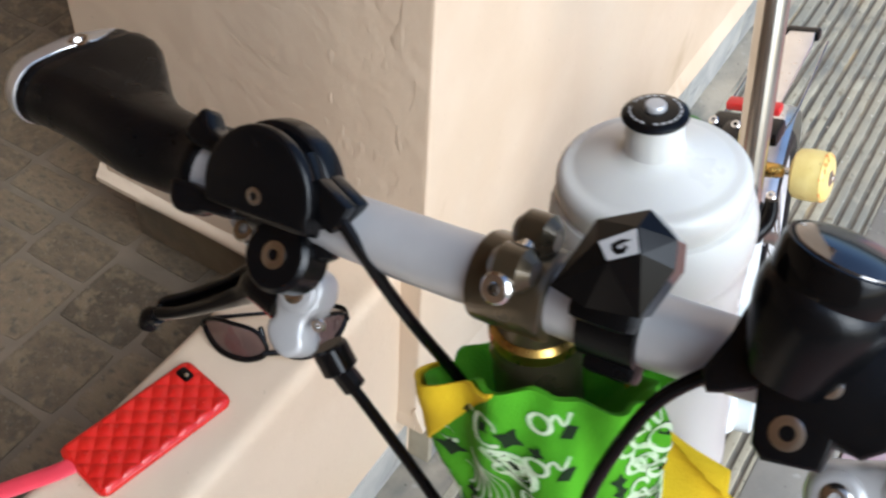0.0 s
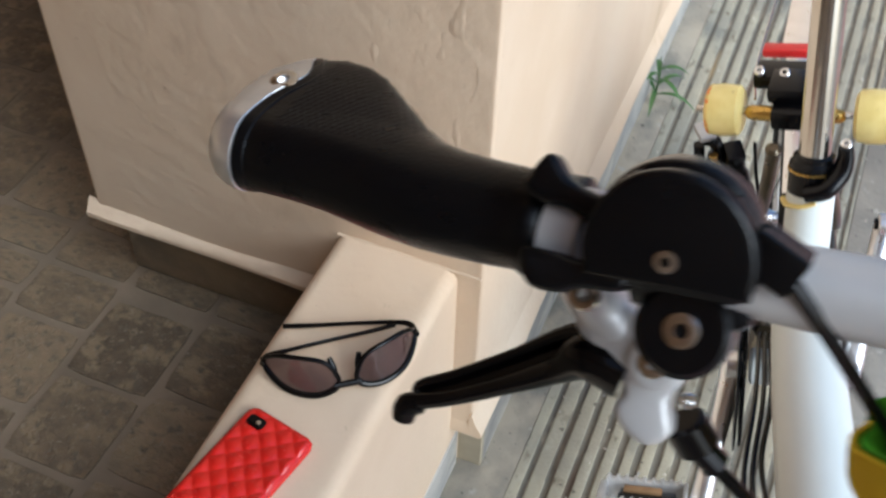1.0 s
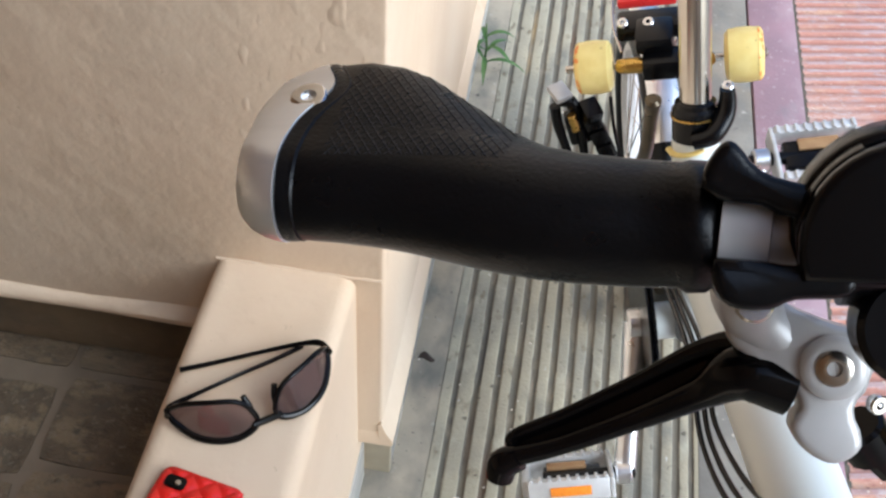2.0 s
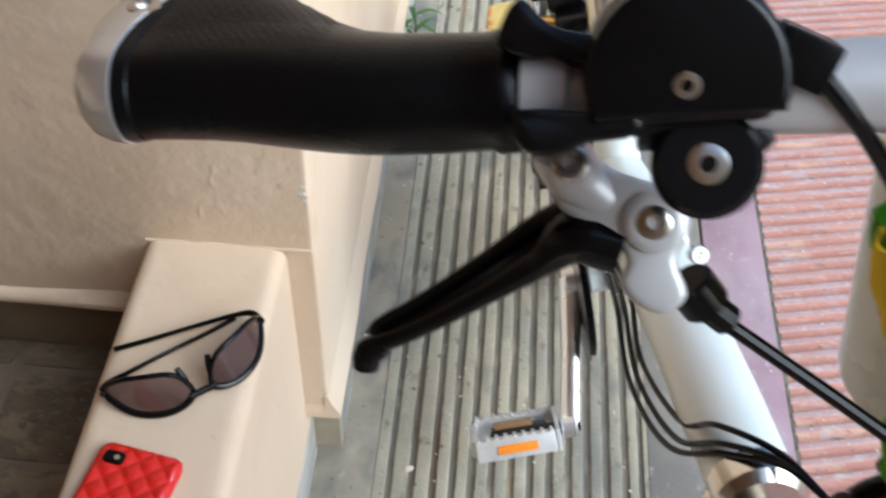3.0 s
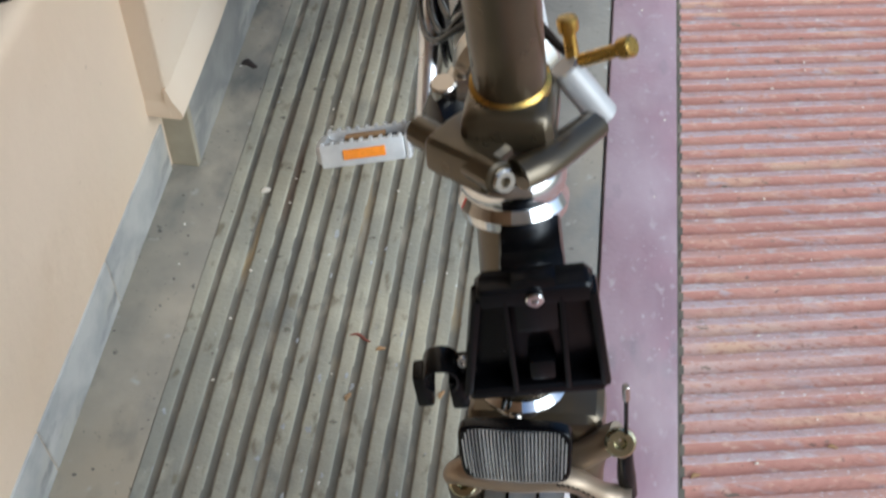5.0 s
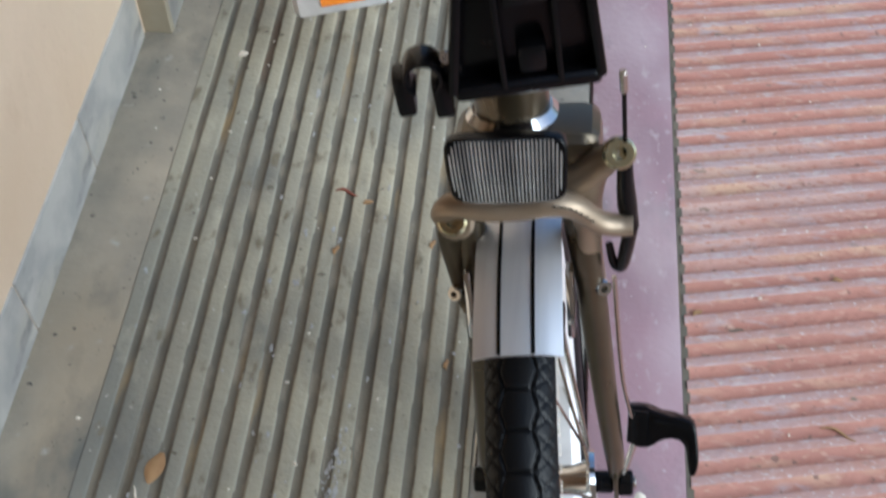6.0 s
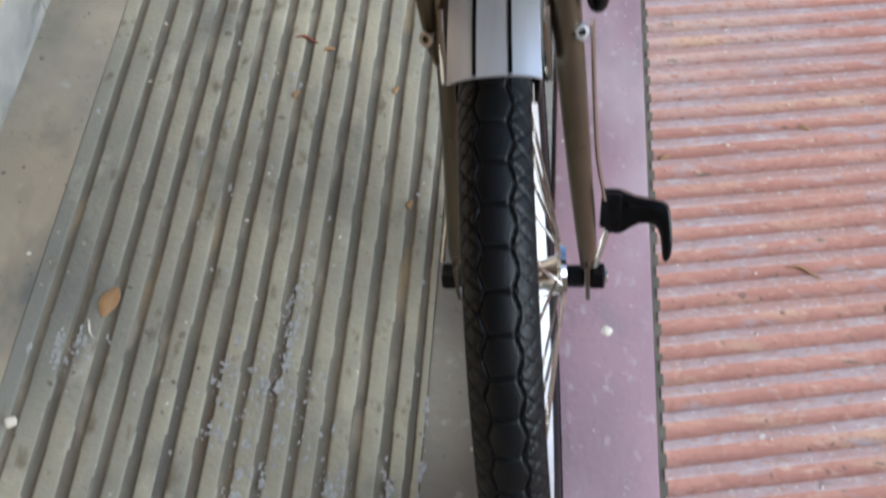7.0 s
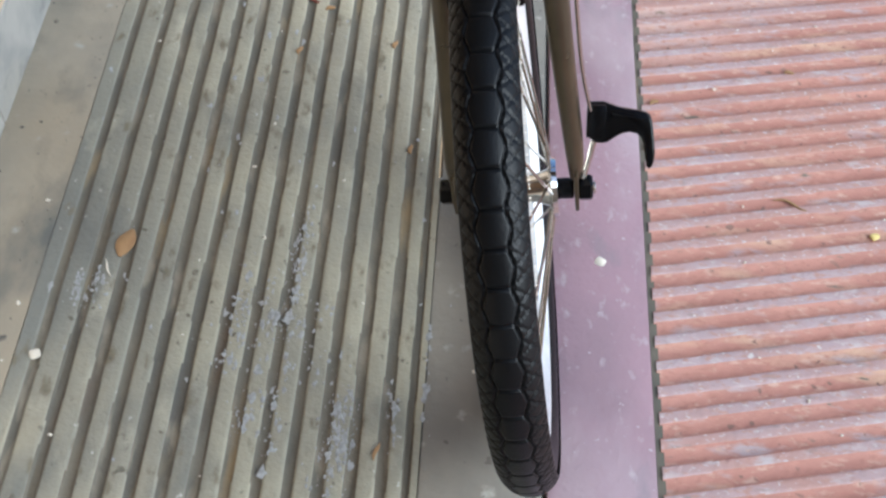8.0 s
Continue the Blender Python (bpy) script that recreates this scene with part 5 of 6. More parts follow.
for y, z in ((0.86, 0.23), (0.91, 0.175)):
    rod(bm, F(-0.05, y, z), F(-0.066, y, z), 0.017, 20)
part("chain_tensioner", bm, BLACK, bike, "black chain tensioner with two rollers")
bm = bmesh.new()
sweep(bm, [F(-0.1215, 0.96, 0.332), F(-0.1180, 0.96, 0.295), F(-0.1014, 0.96, 0.224)], [0.0075, 0.0070, 0.0055], 12, 5)
sweep(bm, [F(-0.1150, 0.96, 0.340), F(-0.100, 0.96, 0.335), F(-0.090, 0.96, 0.300), F(-0.085, 0.96, 0.240)], [0.008, 0.009, 0.008, 0.006], 12, 5)
block(bm, (0.030, 0.02, 0.05), FRAME @ pose(-0.092, 0.97, 0.285, 0, -10, 0), 0.005)
block(bm, (0.026, 0.03, 0.022), FRAME @ pose(-0.076, 0.955, 0.322, 20, 0, 20), 0.005)
for q in range(5):
    block(bm, (0.024, 0.016, 0.024), FRAME @ pose(-0.0733 + 0.0085 * q, 0.955, 0.305 - 0.026 * q, 0, -18, 0), 0.003)
der = part("chain_pusher", bm, BLACK, bike, "black gear-changing arm beside the rear wheel")
bm = bmesh.new()
sweep(bm, [F(-0.050, 0.95, 0.345), F(-0.044, 0.955, 0.28), F(-0.030, 0.95, 0.20)], 0.0026, 8, 5)
part("gear_cable", bm, GLOSS, der)
bm = bmesh.new()
rod(bm, F(-0.102, 0.945, 0.327), F(-0.096, 0.945, 0.30), 0.006, 14)
part("pusher_spring", bm, BRASS, der, "brass spring of the arm")
bm = bmesh.new()
block(bm, (0.024, 0.030, 0.010), FRAME @ pose(-0.114, 0.965, 0.350, 10, 0, 25), 0.004)
part("pusher_plate", bm, GREYPAINT, der)
part("rear_mudguard", guard(bmesh.new(), RH, 0.2365, 0.0185, radians(-40), radians(75), REAR), SILVER, bike, "silver rear mudguard")

# rack with roller wheels
rack = empty("rear_rack", Matrix.Translation((-0.142, 0.8385, 0.538)) @ pose(0, 0, 0, 0, -6, -10) @ Matrix.Scale(0.9, 4) @ Matrix.Translation((0.1356, -0.957, -0.45)))
rack.parent = bike
bm = bmesh.new()
plate(bm, [(-0.021, -0.095), (0.021, -0.095), (0.023, 0.06), (0.018, 0.095), (-0.018, 0.095), (-0.023, 0.06)], 0.004, FRAME @ pose(-0.014, 1.115, 0.452, 2, 0, 3), 0.0012)
deck = part("rack_plate", bm, SILVER, rack, "bright silver plate of the rack")
bm = bmesh.new()
block(bm, (0.05, 0.018, 0.016), FRAME @ pose(-0.020, 1.218, 0.452), 0.005)
part("plate_end", bm, BLACK, deck)
for d in (-1, 1):
    bm = bmesh.new()
    sweep(bm, [F(d * 0.03 - 0.01, 0.90, 0.452), F(d * 0.045 - 0.012, 1.0, 0.44), F(d * 0.040 - 0.02, 1.20, 0.452)], 0.0018, 8, 4)
    part("rack_wire", bm, STEEL, rack)
bm = bmesh.new()
rod(bm, F(-0.105, 0.878, 0.45), F(0.125, 0.878, 0.45), 0.0045, 12)
part("roller_axle", bm, STEEL, rack)
bm = bmesh.new()
sweep(bm, [F(-0.044, 0.878, 0.45), F(-0.03, 0.875, 0.45), F(0.05, 0.875, 0.45), F(0.065, 0.878, 0.45)], [0.007, 0.0095, 0.0095, 0.007], 14, 4)
part("roller_truck", bm, BRASS, rack, "brass-coloured skate truck under the rack")
bm = bmesh.new()
block(bm, (0.045, 0.05, 0.022), FRAME @ pose(0.0, 0.90, 0.472), 0.008)
block(bm, (0.09, 0.04, 0.02), FRAME @ pose(0.0, 0.93, 0.468), 0.006)
block(bm, (0.046, 0.034, 0.026), FRAME @ pose(0.008, 0.872, 0.452), 0.006)
rack_block = part("rack_block", bm, BLACK, rack)
for x, y in ((-0.036, 0.915), (-0.006, 0.912)):
    bm = bmesh.new()
    screw(bm, F(x, y, 0.480), (0, -0.5, 1), 0.0065, 0.007)
    part("block_bolt", bm, CHROME, rack_block)
bm = bmesh.new()
block(bm, (0.072, 0.020, 0.012), FRAME @ pose(-0.012, 0.993, 0.462), 0.004)
part("rack_strap", bm, REDPLASTIC, rack, "red strap across the rack")
for x in (-0.071, 0.099):
    bm = bmesh.new()
    lathe(bm, [(0.012, -0.022), (0.025, -0.021), (0.030, -0.017), (0.0315, -0.006), (0.0315, 0.006), (0.030, 0.017), (0.025, 0.021), (0.012, 0.022)], axis(F(x, 0.878, 0.45), F(x + 1, 0.878, 0.45)), 36)
    rw = part("roller", bm, YELLOW, rack, "worn yellow skate wheel")
    bm = bmesh.new()
    lathe(bm, [(0.005, 0.0195), (0.011, 0.0198), (0.011, 0.0215), (0.006, 0.024)], axis(F(x, 0.878, 0.45), F(x + (1 if x > 0 else -1), 0.878, 0.45)), 18)
    part("bearing", bm, STEEL, rw)
    bm = bmesh.new()
    lathe(bm, [(0.0252, 0.0208), (0.0285, 0.0192), (0.0305, 0.0168), (0.0307, 0.0150)], axis(F(x, 0.878, 0.45), F(x + (1 if x > 0 else -1), 0.878, 0.45)), 36, caps=False)
    part("printed_rim", bm, WORN, rw, "worn orange print round the wheel's outer face")

# cables looping along the frame
for dx, dy, dz in ((0, 0, 0), (0.007, 0.006, 0.004), (0.014, 0.020, 0.006)):
    cable("frame_cable", [F(0.040, 0.145, 0.575), F(0.020, 0.180 + dy * 0.5, 0.572), F(-0.012, 0.207 + dy, 0.555 + dz), F(-0.042 + dx, 0.248 + dy, 0.510), F(-0.053 + dx, 0.335 + dy, 0.475), F(-0.045 + dx, 0.439, 0.46), F(-0.040 + dx * 0.8, 0.58, 0.39)], 0.0024, "black cable along the frame")

# ---- water bottle ----
bottle = tagged(empty("water_bottle", LEAN @ pose(0.022, 0.183, 0.795)), "milky white plastic water bottle held behind the handlebar post", "bottle")
bm = bmesh.new()
lathe(bm, [(0.030, 0.0), (0.035, 0.003), (0.0365, 0.008), (0.0368, 0.150), (0.0364, 0.172), (0.0368, 0.186), (0.0380, 0.195), (0.0378, 0.199), (0.0386, 0.203), (0.0398, 0.209), (0.0404, 0.216), (0.0402, 0.221), (0.0392, 0.2260), (0.0376, 0.2290), (0.0350, 0.2296)], n=56)
part("flask", bm, BOTTLE, bottle, "milky translucent flask")
bm = bmesh.new()
lathe(bm, [(0.0345, 0.2290), (0.0356, 0.2298), (0.0358, 0.2318), (0.0367, 0.2335), (0.0369, 0.2375), (0.0364, 0.2402), (0.0350, 0.2422), (0.0330, 0.2432), (0.0310, 0.2430), (0.0290, 0.2440), (0.0230, 0.2468), (0.0170, 0.2486), (0.0135, 0.2498), (0.0117, 0.2515), (0.0110, 0.2550), (0.0108, 0.2600), (0.0107, 0.2655)], n=56)
lid = part("lid", bm, BOTTLE, bottle, "domed screw lid")
bm = bmesh.new()
lathe(bm, [(0.0100, 0.2645), (0.0119, 0.2646), (0.0124, 0.2653), (0.0123, 0.2661), (0.0117, 0.2667), (0.009, 0.2675), (0.006, 0.2681), (0.003, 0.2683)], n=40)
cap = part("spout_cap", bm, BLACK, lid, "black pull cap")
bm = bmesh.new()
lathe(bm, [(0.0040, 0.2678), (0.0040, 0.2696), (0.0035, 0.2703), (0.001, 0.2705)], n=24)
part("spout_plug", bm, GREYPAINT, cap, "pale grey spout tip")
bm = bmesh.new()
for i in range(22):
    if i % 6 == 5:
        continue
    a = 2 * math.pi * i / 22
    block(bm, (0.0007, 0.0018, 0.0003), pose(0.0092 * math.cos(a), 0.0092 * math.sin(a), 0.2675, 0, 14, math.degrees(a)), 0)
part("lettering", bm, GREYPAINT, cap, "embossed marks round the cap")

# ---- bandana ----
cloth = tagged(empty("bandana", LEAN @ pose(0.009, 0.110, 0.0)), "green and yellow paisley cotton bandana wrapped round the handlebar post", "bandana")


WRAP = ((0.757, -0.001, 0.008, 0.008), (0.785, 0.002, 0.017, 0.015), (0.800, 0.005, 0.0275, 0.022), (0.820, 0.0072, 0.0312, 0.025), (0.856, 0.0085, 0.0330, 0.028),
        (0.890, 0.0112, 0.0310, 0.030), (0.920, 0.0070, 0.0375, 0.033), (0.960, 0.004, 0.0440, 0.033), (0.985, 0.004, 0.0440, 0.031), (1.015, 0.004, 0.0390, 0.027))


def above_fold(a, z, cx, rx):
    """Height over the slanting fold, below which the hanging corner shows its plain side."""
    return z - (0.886 - 1.60 * (cx + rx * math.cos(a) + 0.0135))


def wrap(a, z):
    """Surface of the wrapped cloth: angle round the post, height."""
    z = max(z, 0.757)
    cx, rx, ry = WRAP[-1][1:]
    for k0, k1 in zip(WRAP, WRAP[1:]):
        if k0[0] <= z <= k1[0]:
            f = (z - k0[0]) / (k1[0] - k0[0])
            f = f * f * (3 - 2 * f)
            cx, rx, ry = (k0[i] + (k1[i] - k0[i]) * f for i in (1, 2, 3))
    t = (z - 0.757) / 0.24
    low = max(0.0, min(1.0, (0.872 - z) / 0.03))
    pinch = math.exp(-((z - 0.872) / 0.016) ** 2) * math.exp(-((math.remainder(a - radians(238), 2 * math.pi)) / 0.5) ** 2)
    fold = 0.0021 * math.sin(5 * a + 9 * t) + 0.0016 * math.sin(11 * a - 6 * t + 1) + 0.0045 * noise.noise((2.2 * math.cos(a), 2.2 * math.sin(a), 9 * t))
    fold += low * (0.0022 * math.sin(7 * a - 2 * t) + 0.0012 * math.sin(13 * a + 5 * t))
    k = 1 - 0.40 * pinch
    if math.sin(a) < 0 and z < 0.93:
        d = above_fold(a, z, cx, rx)
        fold += 0.0042 / (1 + math.exp(-max(-0.05, min(0.05, d)) / 0.0010)) * math.exp(-max(0.0, d) / 0.020) * min(1.0, -2 * math.sin(a))
    fold += 0.0045 * max(0, -math.cos(a)) * max(0.0, min(1.0, (z - 0.945) / 0.035))
    return V(cx + (rx * k + fold) * math.cos(a), (ry * k + fold) * math.sin(a), z)


def hem(a):
    return 0.838 - 0.047 * max(0, math.cos(a - radians(288))) ** 0.8 + 0.002 * math.sin(5 * a)


def brim(a):
    return 0.989 - 0.008 * max(0, -math.cos(a)) ** 2 + 0.020 * math.cos(a - radians(292)) + 0.002 * math.sin(3 * a + 0.4)


bm = bmesh.new()
NA, NZ = 140, 70
grid = [[bm.verts.new(wrap(2 * math.pi * i / NA, hem(2 * math.pi * i / NA) + (brim(2 * math.pi * i / NA) - hem(2 * math.pi * i / NA)) * k / NZ)) for i in range(NA)] for k in range(NZ + 1)]
for a, b in zip(grid, grid[1:]):
    bridge(bm, a, b)
inner = []
for i, v in enumerate(grid[-1]):
    a = 2 * math.pi * i / NA
    inner.append(bm.verts.new(v.co * 1.0 + V(-0.003 * math.cos(a), -0.003 * math.sin(a), -0.001)))
deep = [bm.verts.new(V(0.019 * math.cos(2 * math.pi * i / NA), 0.019 * math.sin(2 * math.pi * i / NA), 0.945 + 0.003 * math.sin(6 * math.pi * i / NA))) for i in range(NA)]
bridge(bm, grid[-1], inner)
bridge(bm, inner, deep)
body = part("cloth", bm, GREEN, cloth, "green paisley cloth", 60)


def on_cloth(pts, lift):
    return [wrap(a, z) + V(math.cos(a), math.sin(a), 0) * lift for a, z in pts]


def flap(name, fn, nu, nv, material, label):
    """A folded piece of cloth with thickness, laid over the wrap."""
    bm = bmesh.new()
    top = [[bm.verts.new(fn(i / nu, k / nv, 0.0022)) for i in range(nu + 1)] for k in range(nv + 1)]
    low = [[bm.verts.new(fn(i / nu, k / nv, 0.0006)) for i in range(nu + 1)] for k in range(nv + 1)]
    for g in (top, low):
        for a, b in zip(g, g[1:]):
            for i in range(nu):
                bm.faces.new((a[i], a[i + 1], b[i + 1], b[i]))
    rim_t = top[0] + [r[-1] for r in top[1:]] + top[-1][::-1][1:] + [r[0] for r in top[::-1][1:-1]]
    rim_l = low[0] + [r[-1] for r in low[1:]] + low[-1][::-1][1:] + [r[0] for r in low[::-1][1:-1]]
    bridge(bm, rim_t, rim_l)
    return part(name, bm, material, cloth, label, 60)


# the turned-down yellow corner, a triangle hanging from the brim
def yellow(u, v, lift):
    a = radians(174) + radians(92) * u
    top_z = brim(a) + 0.001
    depth = 0.054 * min(1, 0.62 + 3.2 * u) * (1 - u) ** 0.9 + 0.002
    z = top_z - depth * v
    p = wrap(a, z)
    return p + V(math.cos(a), math.sin(a), 0) * (lift + 0.002 * math.sin(3 * u + 2 * v))


flap("folded_corner", yellow, 24, 14, YCLOTH, "yellow corner folded over the brim")


def tail(u, v, lift):
    base = V(0.031, 0.014, 0.960) + V(0.037, 0.020, -0.045) * u
    w = 0.026 * (1 - 0.6 * u)
    return base + V(-0.3, 0.2, 0.9) * (w * (v - 0.5) * 2) + V(0.0, -0.004 * math.sin(6 * v + 4 * u), 0) + V(0.3, -0.9, 0.2) * lift


flap("cloth_tail", tail, 14, 10, YCLOTH, "loose yellow end of the cloth")


def peak(u, v, lift):
    return V(0.026 + 0.032 * u, 0.024 + 0.004 * math.sin(4 * u), 0.962 + 0.030 * u + 0.030 * (v - 0.5) * (1 - u)) + V(0, -1, 0) * lift


flap("cloth_peak", peak, 12, 8, GREEN, "small green corner sticking out beside the post")


def yellow2(u, v, lift):
    a = radians(241) + radians(10) * (u - 0.5) * (1.2 - v * 0.3) + radians(14) * v
    z = 0.884 - 0.086 * v
    return wrap(a, z) + V(math.cos(a), math.sin(a), 0) * (lift + 0.002)


flap("yellow_edge", yellow2, 6, 16, YCLOTH, "yellow hem showing in a fold")

# printed paisley: outlines, scrolls, dots and diamonds
rng = random.Random(5)


def line(bm, pts, width):
    q = on_cloth(pts, 0.0006)
    left, right = [], []
    if sum(plain(*p) for p in pts) > 0.35 * len(pts):
        return
    for i, p in enumerate(q):
        t = (q[min(i + 1, len(q) - 1)] - q[max(i - 1, 0)]).normalized()
        a = pts[i][0]
        out = V(math.cos(a), math.sin(a), 0.0)
        s = t.cross(out).normalized() * width
        left.append(bm.verts.new(p + s))
        right.append(bm.verts.new(p - s))
    for i in range(len(q) - 1):
        bm.faces.new((left[i], left[i + 1], right[i + 1], right[i]))


R0 = 0.043


def drop(a, z, size, turn, squash=0.62):
    pts = []
    for k in range(33):
        t = 2 * math.pi * k / 32
        x = size * math.cos(t) * 0.85
        y = size * math.sin(t) * squash * math.sin(t / 2) ** 1.2 + 0.30 * size * max(0, math.cos(t)) ** 2
        c, s = math.cos(turn), math.sin(turn)
        pts.append((a + (x * c - y * s) / R0, z + x * s + y * c))
    return pts


white, ink = bmesh.new(), bmesh.new()


def plain(a, z):
    """The lower corner that hangs below the knot shows the cloth's plain side."""
    a = a % (2 * math.pi)
    if math.sin(a) >= 0:
        return z < 0.84
    k0, k1 = next((p for p in zip(WRAP, WRAP[1:]) if p[0][0] <= z <= p[1][0]), WRAP[-2:])
    f = (z - k0[0]) / (k1[0] - k0[0])
    return above_fold(a, z, k0[1] + (k1[1] - k0[1]) * f, k0[2] + (k1[2] - k0[2]) * f) < 0.004


def scallop(pts, s):
    return [(a + s * math.sin(k * 2.1) / R0, z + s * math.cos(k * 2.1)) for k, (a, z) in enumerate(pts)]


for a, z, size, turn in ((4.62, 0.918, 0.031, -0.75), (5.42, 0.900, 0.031, -2.3), (4.95, 0.842, 0.020, 0.5), (5.95, 0.940, 0.026, 0.6), (3.55, 0.915, 0.026, 0.4), (0.3, 0.90, 0.028, 1.1), (1.2, 0.93, 0.027, 2.0), (2.2, 0.9, 0.027, 0.8), (2.9, 0.94, 0.024, 2.4), (5.75, 0.845, 0.020, 1.9), (5.02, 0.878, 0.018, 2.6), (5.3, 0.835, 0.016, 0.9), (5.6, 0.805, 0.014, -0.4), (4.78, 0.975, 0.013, 2.2)):
    big = drop(a, z, size, turn)
    line(white, big, 0.0015)
    line(white, scallop(big, 0.0009), 0.0008)
    line(white, drop(a, z, size * 0.72, turn), 0.0005)
    line(ink, scallop(drop(a, z, size * 0.80, turn), 0.0006), 0.0005)
    line(white, drop(a, z, size * 0.47, turn), 0.0014)
    line(ink, drop(a, z, size * 0.17, turn), 0.0016)
for k in range(105):
    a = rng.uniform(0, 6.28)
    z = rng.uniform(0.80, brim(a) - 0.006)
    s = rng.uniform(0.004, 0.009)
    if plain(a, z):
        continue
    line(white, [(a + s * math.cos(t) * (0.4 + t / 7) / R0, z + s * math.sin(t) * (0.4 + t / 7)) for t in (0.35 * i for i in range(16))], 0.0010)
for k in range(110):
    a, s, tw = rng.uniform(0, 6.28), rng.uniform(0.003, 0.0065), rng.uniform(0, 1.5)
    z = rng.uniform(0.80, brim(a) - 0.006)
    if plain(a, z):
        continue
    pts = on_cloth([(a + s * (1 if i % 2 else 0.5) * math.cos(i * math.pi / 4 + tw) / R0, z + s * (1 if i % 2 else 0.5) * math.sin(i * math.pi / 4 + tw)) for i in range(8)], 0.0007)
    ink.faces.new([ink.verts.new(p) for p in pts])
for row in range(2):
    for k in range(6):
        a, z = 5.02 + row * 0.95 - 0.035 * k, 0.999 - k * 0.0195 - row * 0.008
        line(white, [(a + 0.0042 * math.cos(t) / R0, z + 0.0034 * math.sin(t)) for t in (2 * math.pi * i / 14 for i in range(15))], 0.0010)
        line(white, [(a + (0.004 + 0.008 * i / 8) / R0, z + 0.0025 * math.sin(i * 0.9) + 0.002) for i in range(9)], 0.0008)
        pts = on_cloth([(a + (0.011 + 0.004 * math.cos(q)) / R0, z - 0.004 + 0.0035 * math.sin(q)) for q in (0.3, 1.8, 3.3, 4.9)], 0.0007)
        ink.faces.new([ink.verts.new(p) for p in pts])
for k in range(7):
    rad = 0.007 + 0.0034 * k
    line(white, [(4.08 + rad * math.cos(t) / R0, 0.950 + rad * math.sin(t) * 0.9 + 0.0004 * math.sin(5 * t + k)) for t in (-1.1 + 0.16 * i for i in range(15 - k % 3))], 0.0006)
tagged(part("white_pattern", white, PRINT, body), "white paisley print", kind="stuff")
tagged(part("black_pattern", ink, INK, body), "black print marks", kind="stuff")

# ---- things on the low wall ----
phone = tagged(empty("phone", pose(-0.396, 0.464, LEDGE, 0, 0, -11)), "phone in a quilted red patent leather case lying on the wall", "phone")
W2, L2, T2 = 0.0365, 0.0765, 0.012


def rounded(w, l, r, n=6):
    pts = []
    for cx, cy, s in ((w - r, l - r, 0), (-w + r, l - r, 90), (-w + r, -l + r, 180), (w - r, -l + r, 270)):
        pts += [(cx + r * math.cos(radians(s + 90 * i / n)), cy + r * math.sin(radians(s + 90 * i / n))) for i in range(n + 1)]
    return pts


bm = bmesh.new()
plate(bm, rounded(W2, L2, 0.010), 0.0085, Matrix(), 0.003, 3)
case = part("case", bm, REDCASE, phone, "red case body")
bm = bmesh.new()
nu, nv = 52, 104
g = []
for k in range(nv + 1):
    row = []
    for i in range(nu + 1):
        x, y = -W2 + 0.002 + (2 * W2 - 0.004) * i / nu, -L2 + 0.002 + (2 * L2 - 0.004) * k / nv
        cell = 0.0150
        p, q = (x + y) / (cell * 1.414), (x - y) / (cell * 1.414)
        puff = (abs(math.sin(math.pi * p)) * abs(math.sin(math.pi * q))) ** 0.45
        edge = min(1.0, min(W2 - abs(x), L2 - abs(y)) / 0.006)
        cr = max(0, math.hypot(max(0, abs(x) - W2 + 0.010), max(0, abs(y) - L2 + 0.010)) - 0.0065) / 0.0035
        row.append(bm.verts.new((x, y, 0.0082 + (0.0008 + 0.0026 * puff) * math.sqrt(max(edge, 0)) - 0.004 * min(1, cr))))
    g.append(row)
for a, b in zip(g, g[1:]):
    for i in range(nu):
        bm.faces.new((a[i], a[i + 1], b[i + 1], b[i]))
part("quilting", bm, REDCASE, case, "diamond-quilted glossy red back", 80)
bm = bmesh.new()
plate(bm, rounded(0.0090, 0.0058, 0.004), 0.0012, pose(-0.019, 0.061, 0.0112), 0.0004)
camera_hole = part("camera_window", bm, GLOSS, case, "dark camera window")
bm = bmesh.new()
lathe(bm, [(0.0024, 0), (0.0024, 0.0006), (0.0016, 0.0008)], pose(-0.0165, 0.061, 0.0124), 16)
part("camera_lens", bm, CHROME, camera_hole)
bm = bmesh.new()
sweep(bm, [(-0.012, -0.070, 0.006), (-0.016, -0.090, 0.007), (-0.030, -0.12, 0.004), (-0.045, -0.16, 0.004)], 0.0095, 10, 5, 0.22)
part("strap", bm, PINK, phone, "pink wrist strap")

# sunglasses, lying on their rims with the arms folded out behind
glasses = tagged(empty("sunglasses", pose(-0.3715, 0.633, LEDGE, 0, 0, 37.3)), "black wraparound sunglasses with brown lenses lying folded on the wall", "sunglasses")


def face_at(u, h):
    """A point of the wrapped front: place across and height over the ledge, brow side down."""
    return V(u, -0.044 + 0.044 * min(1.0, abs(u) / 0.076) ** 3.6 + 0.48 * h, 0.0025 + h)


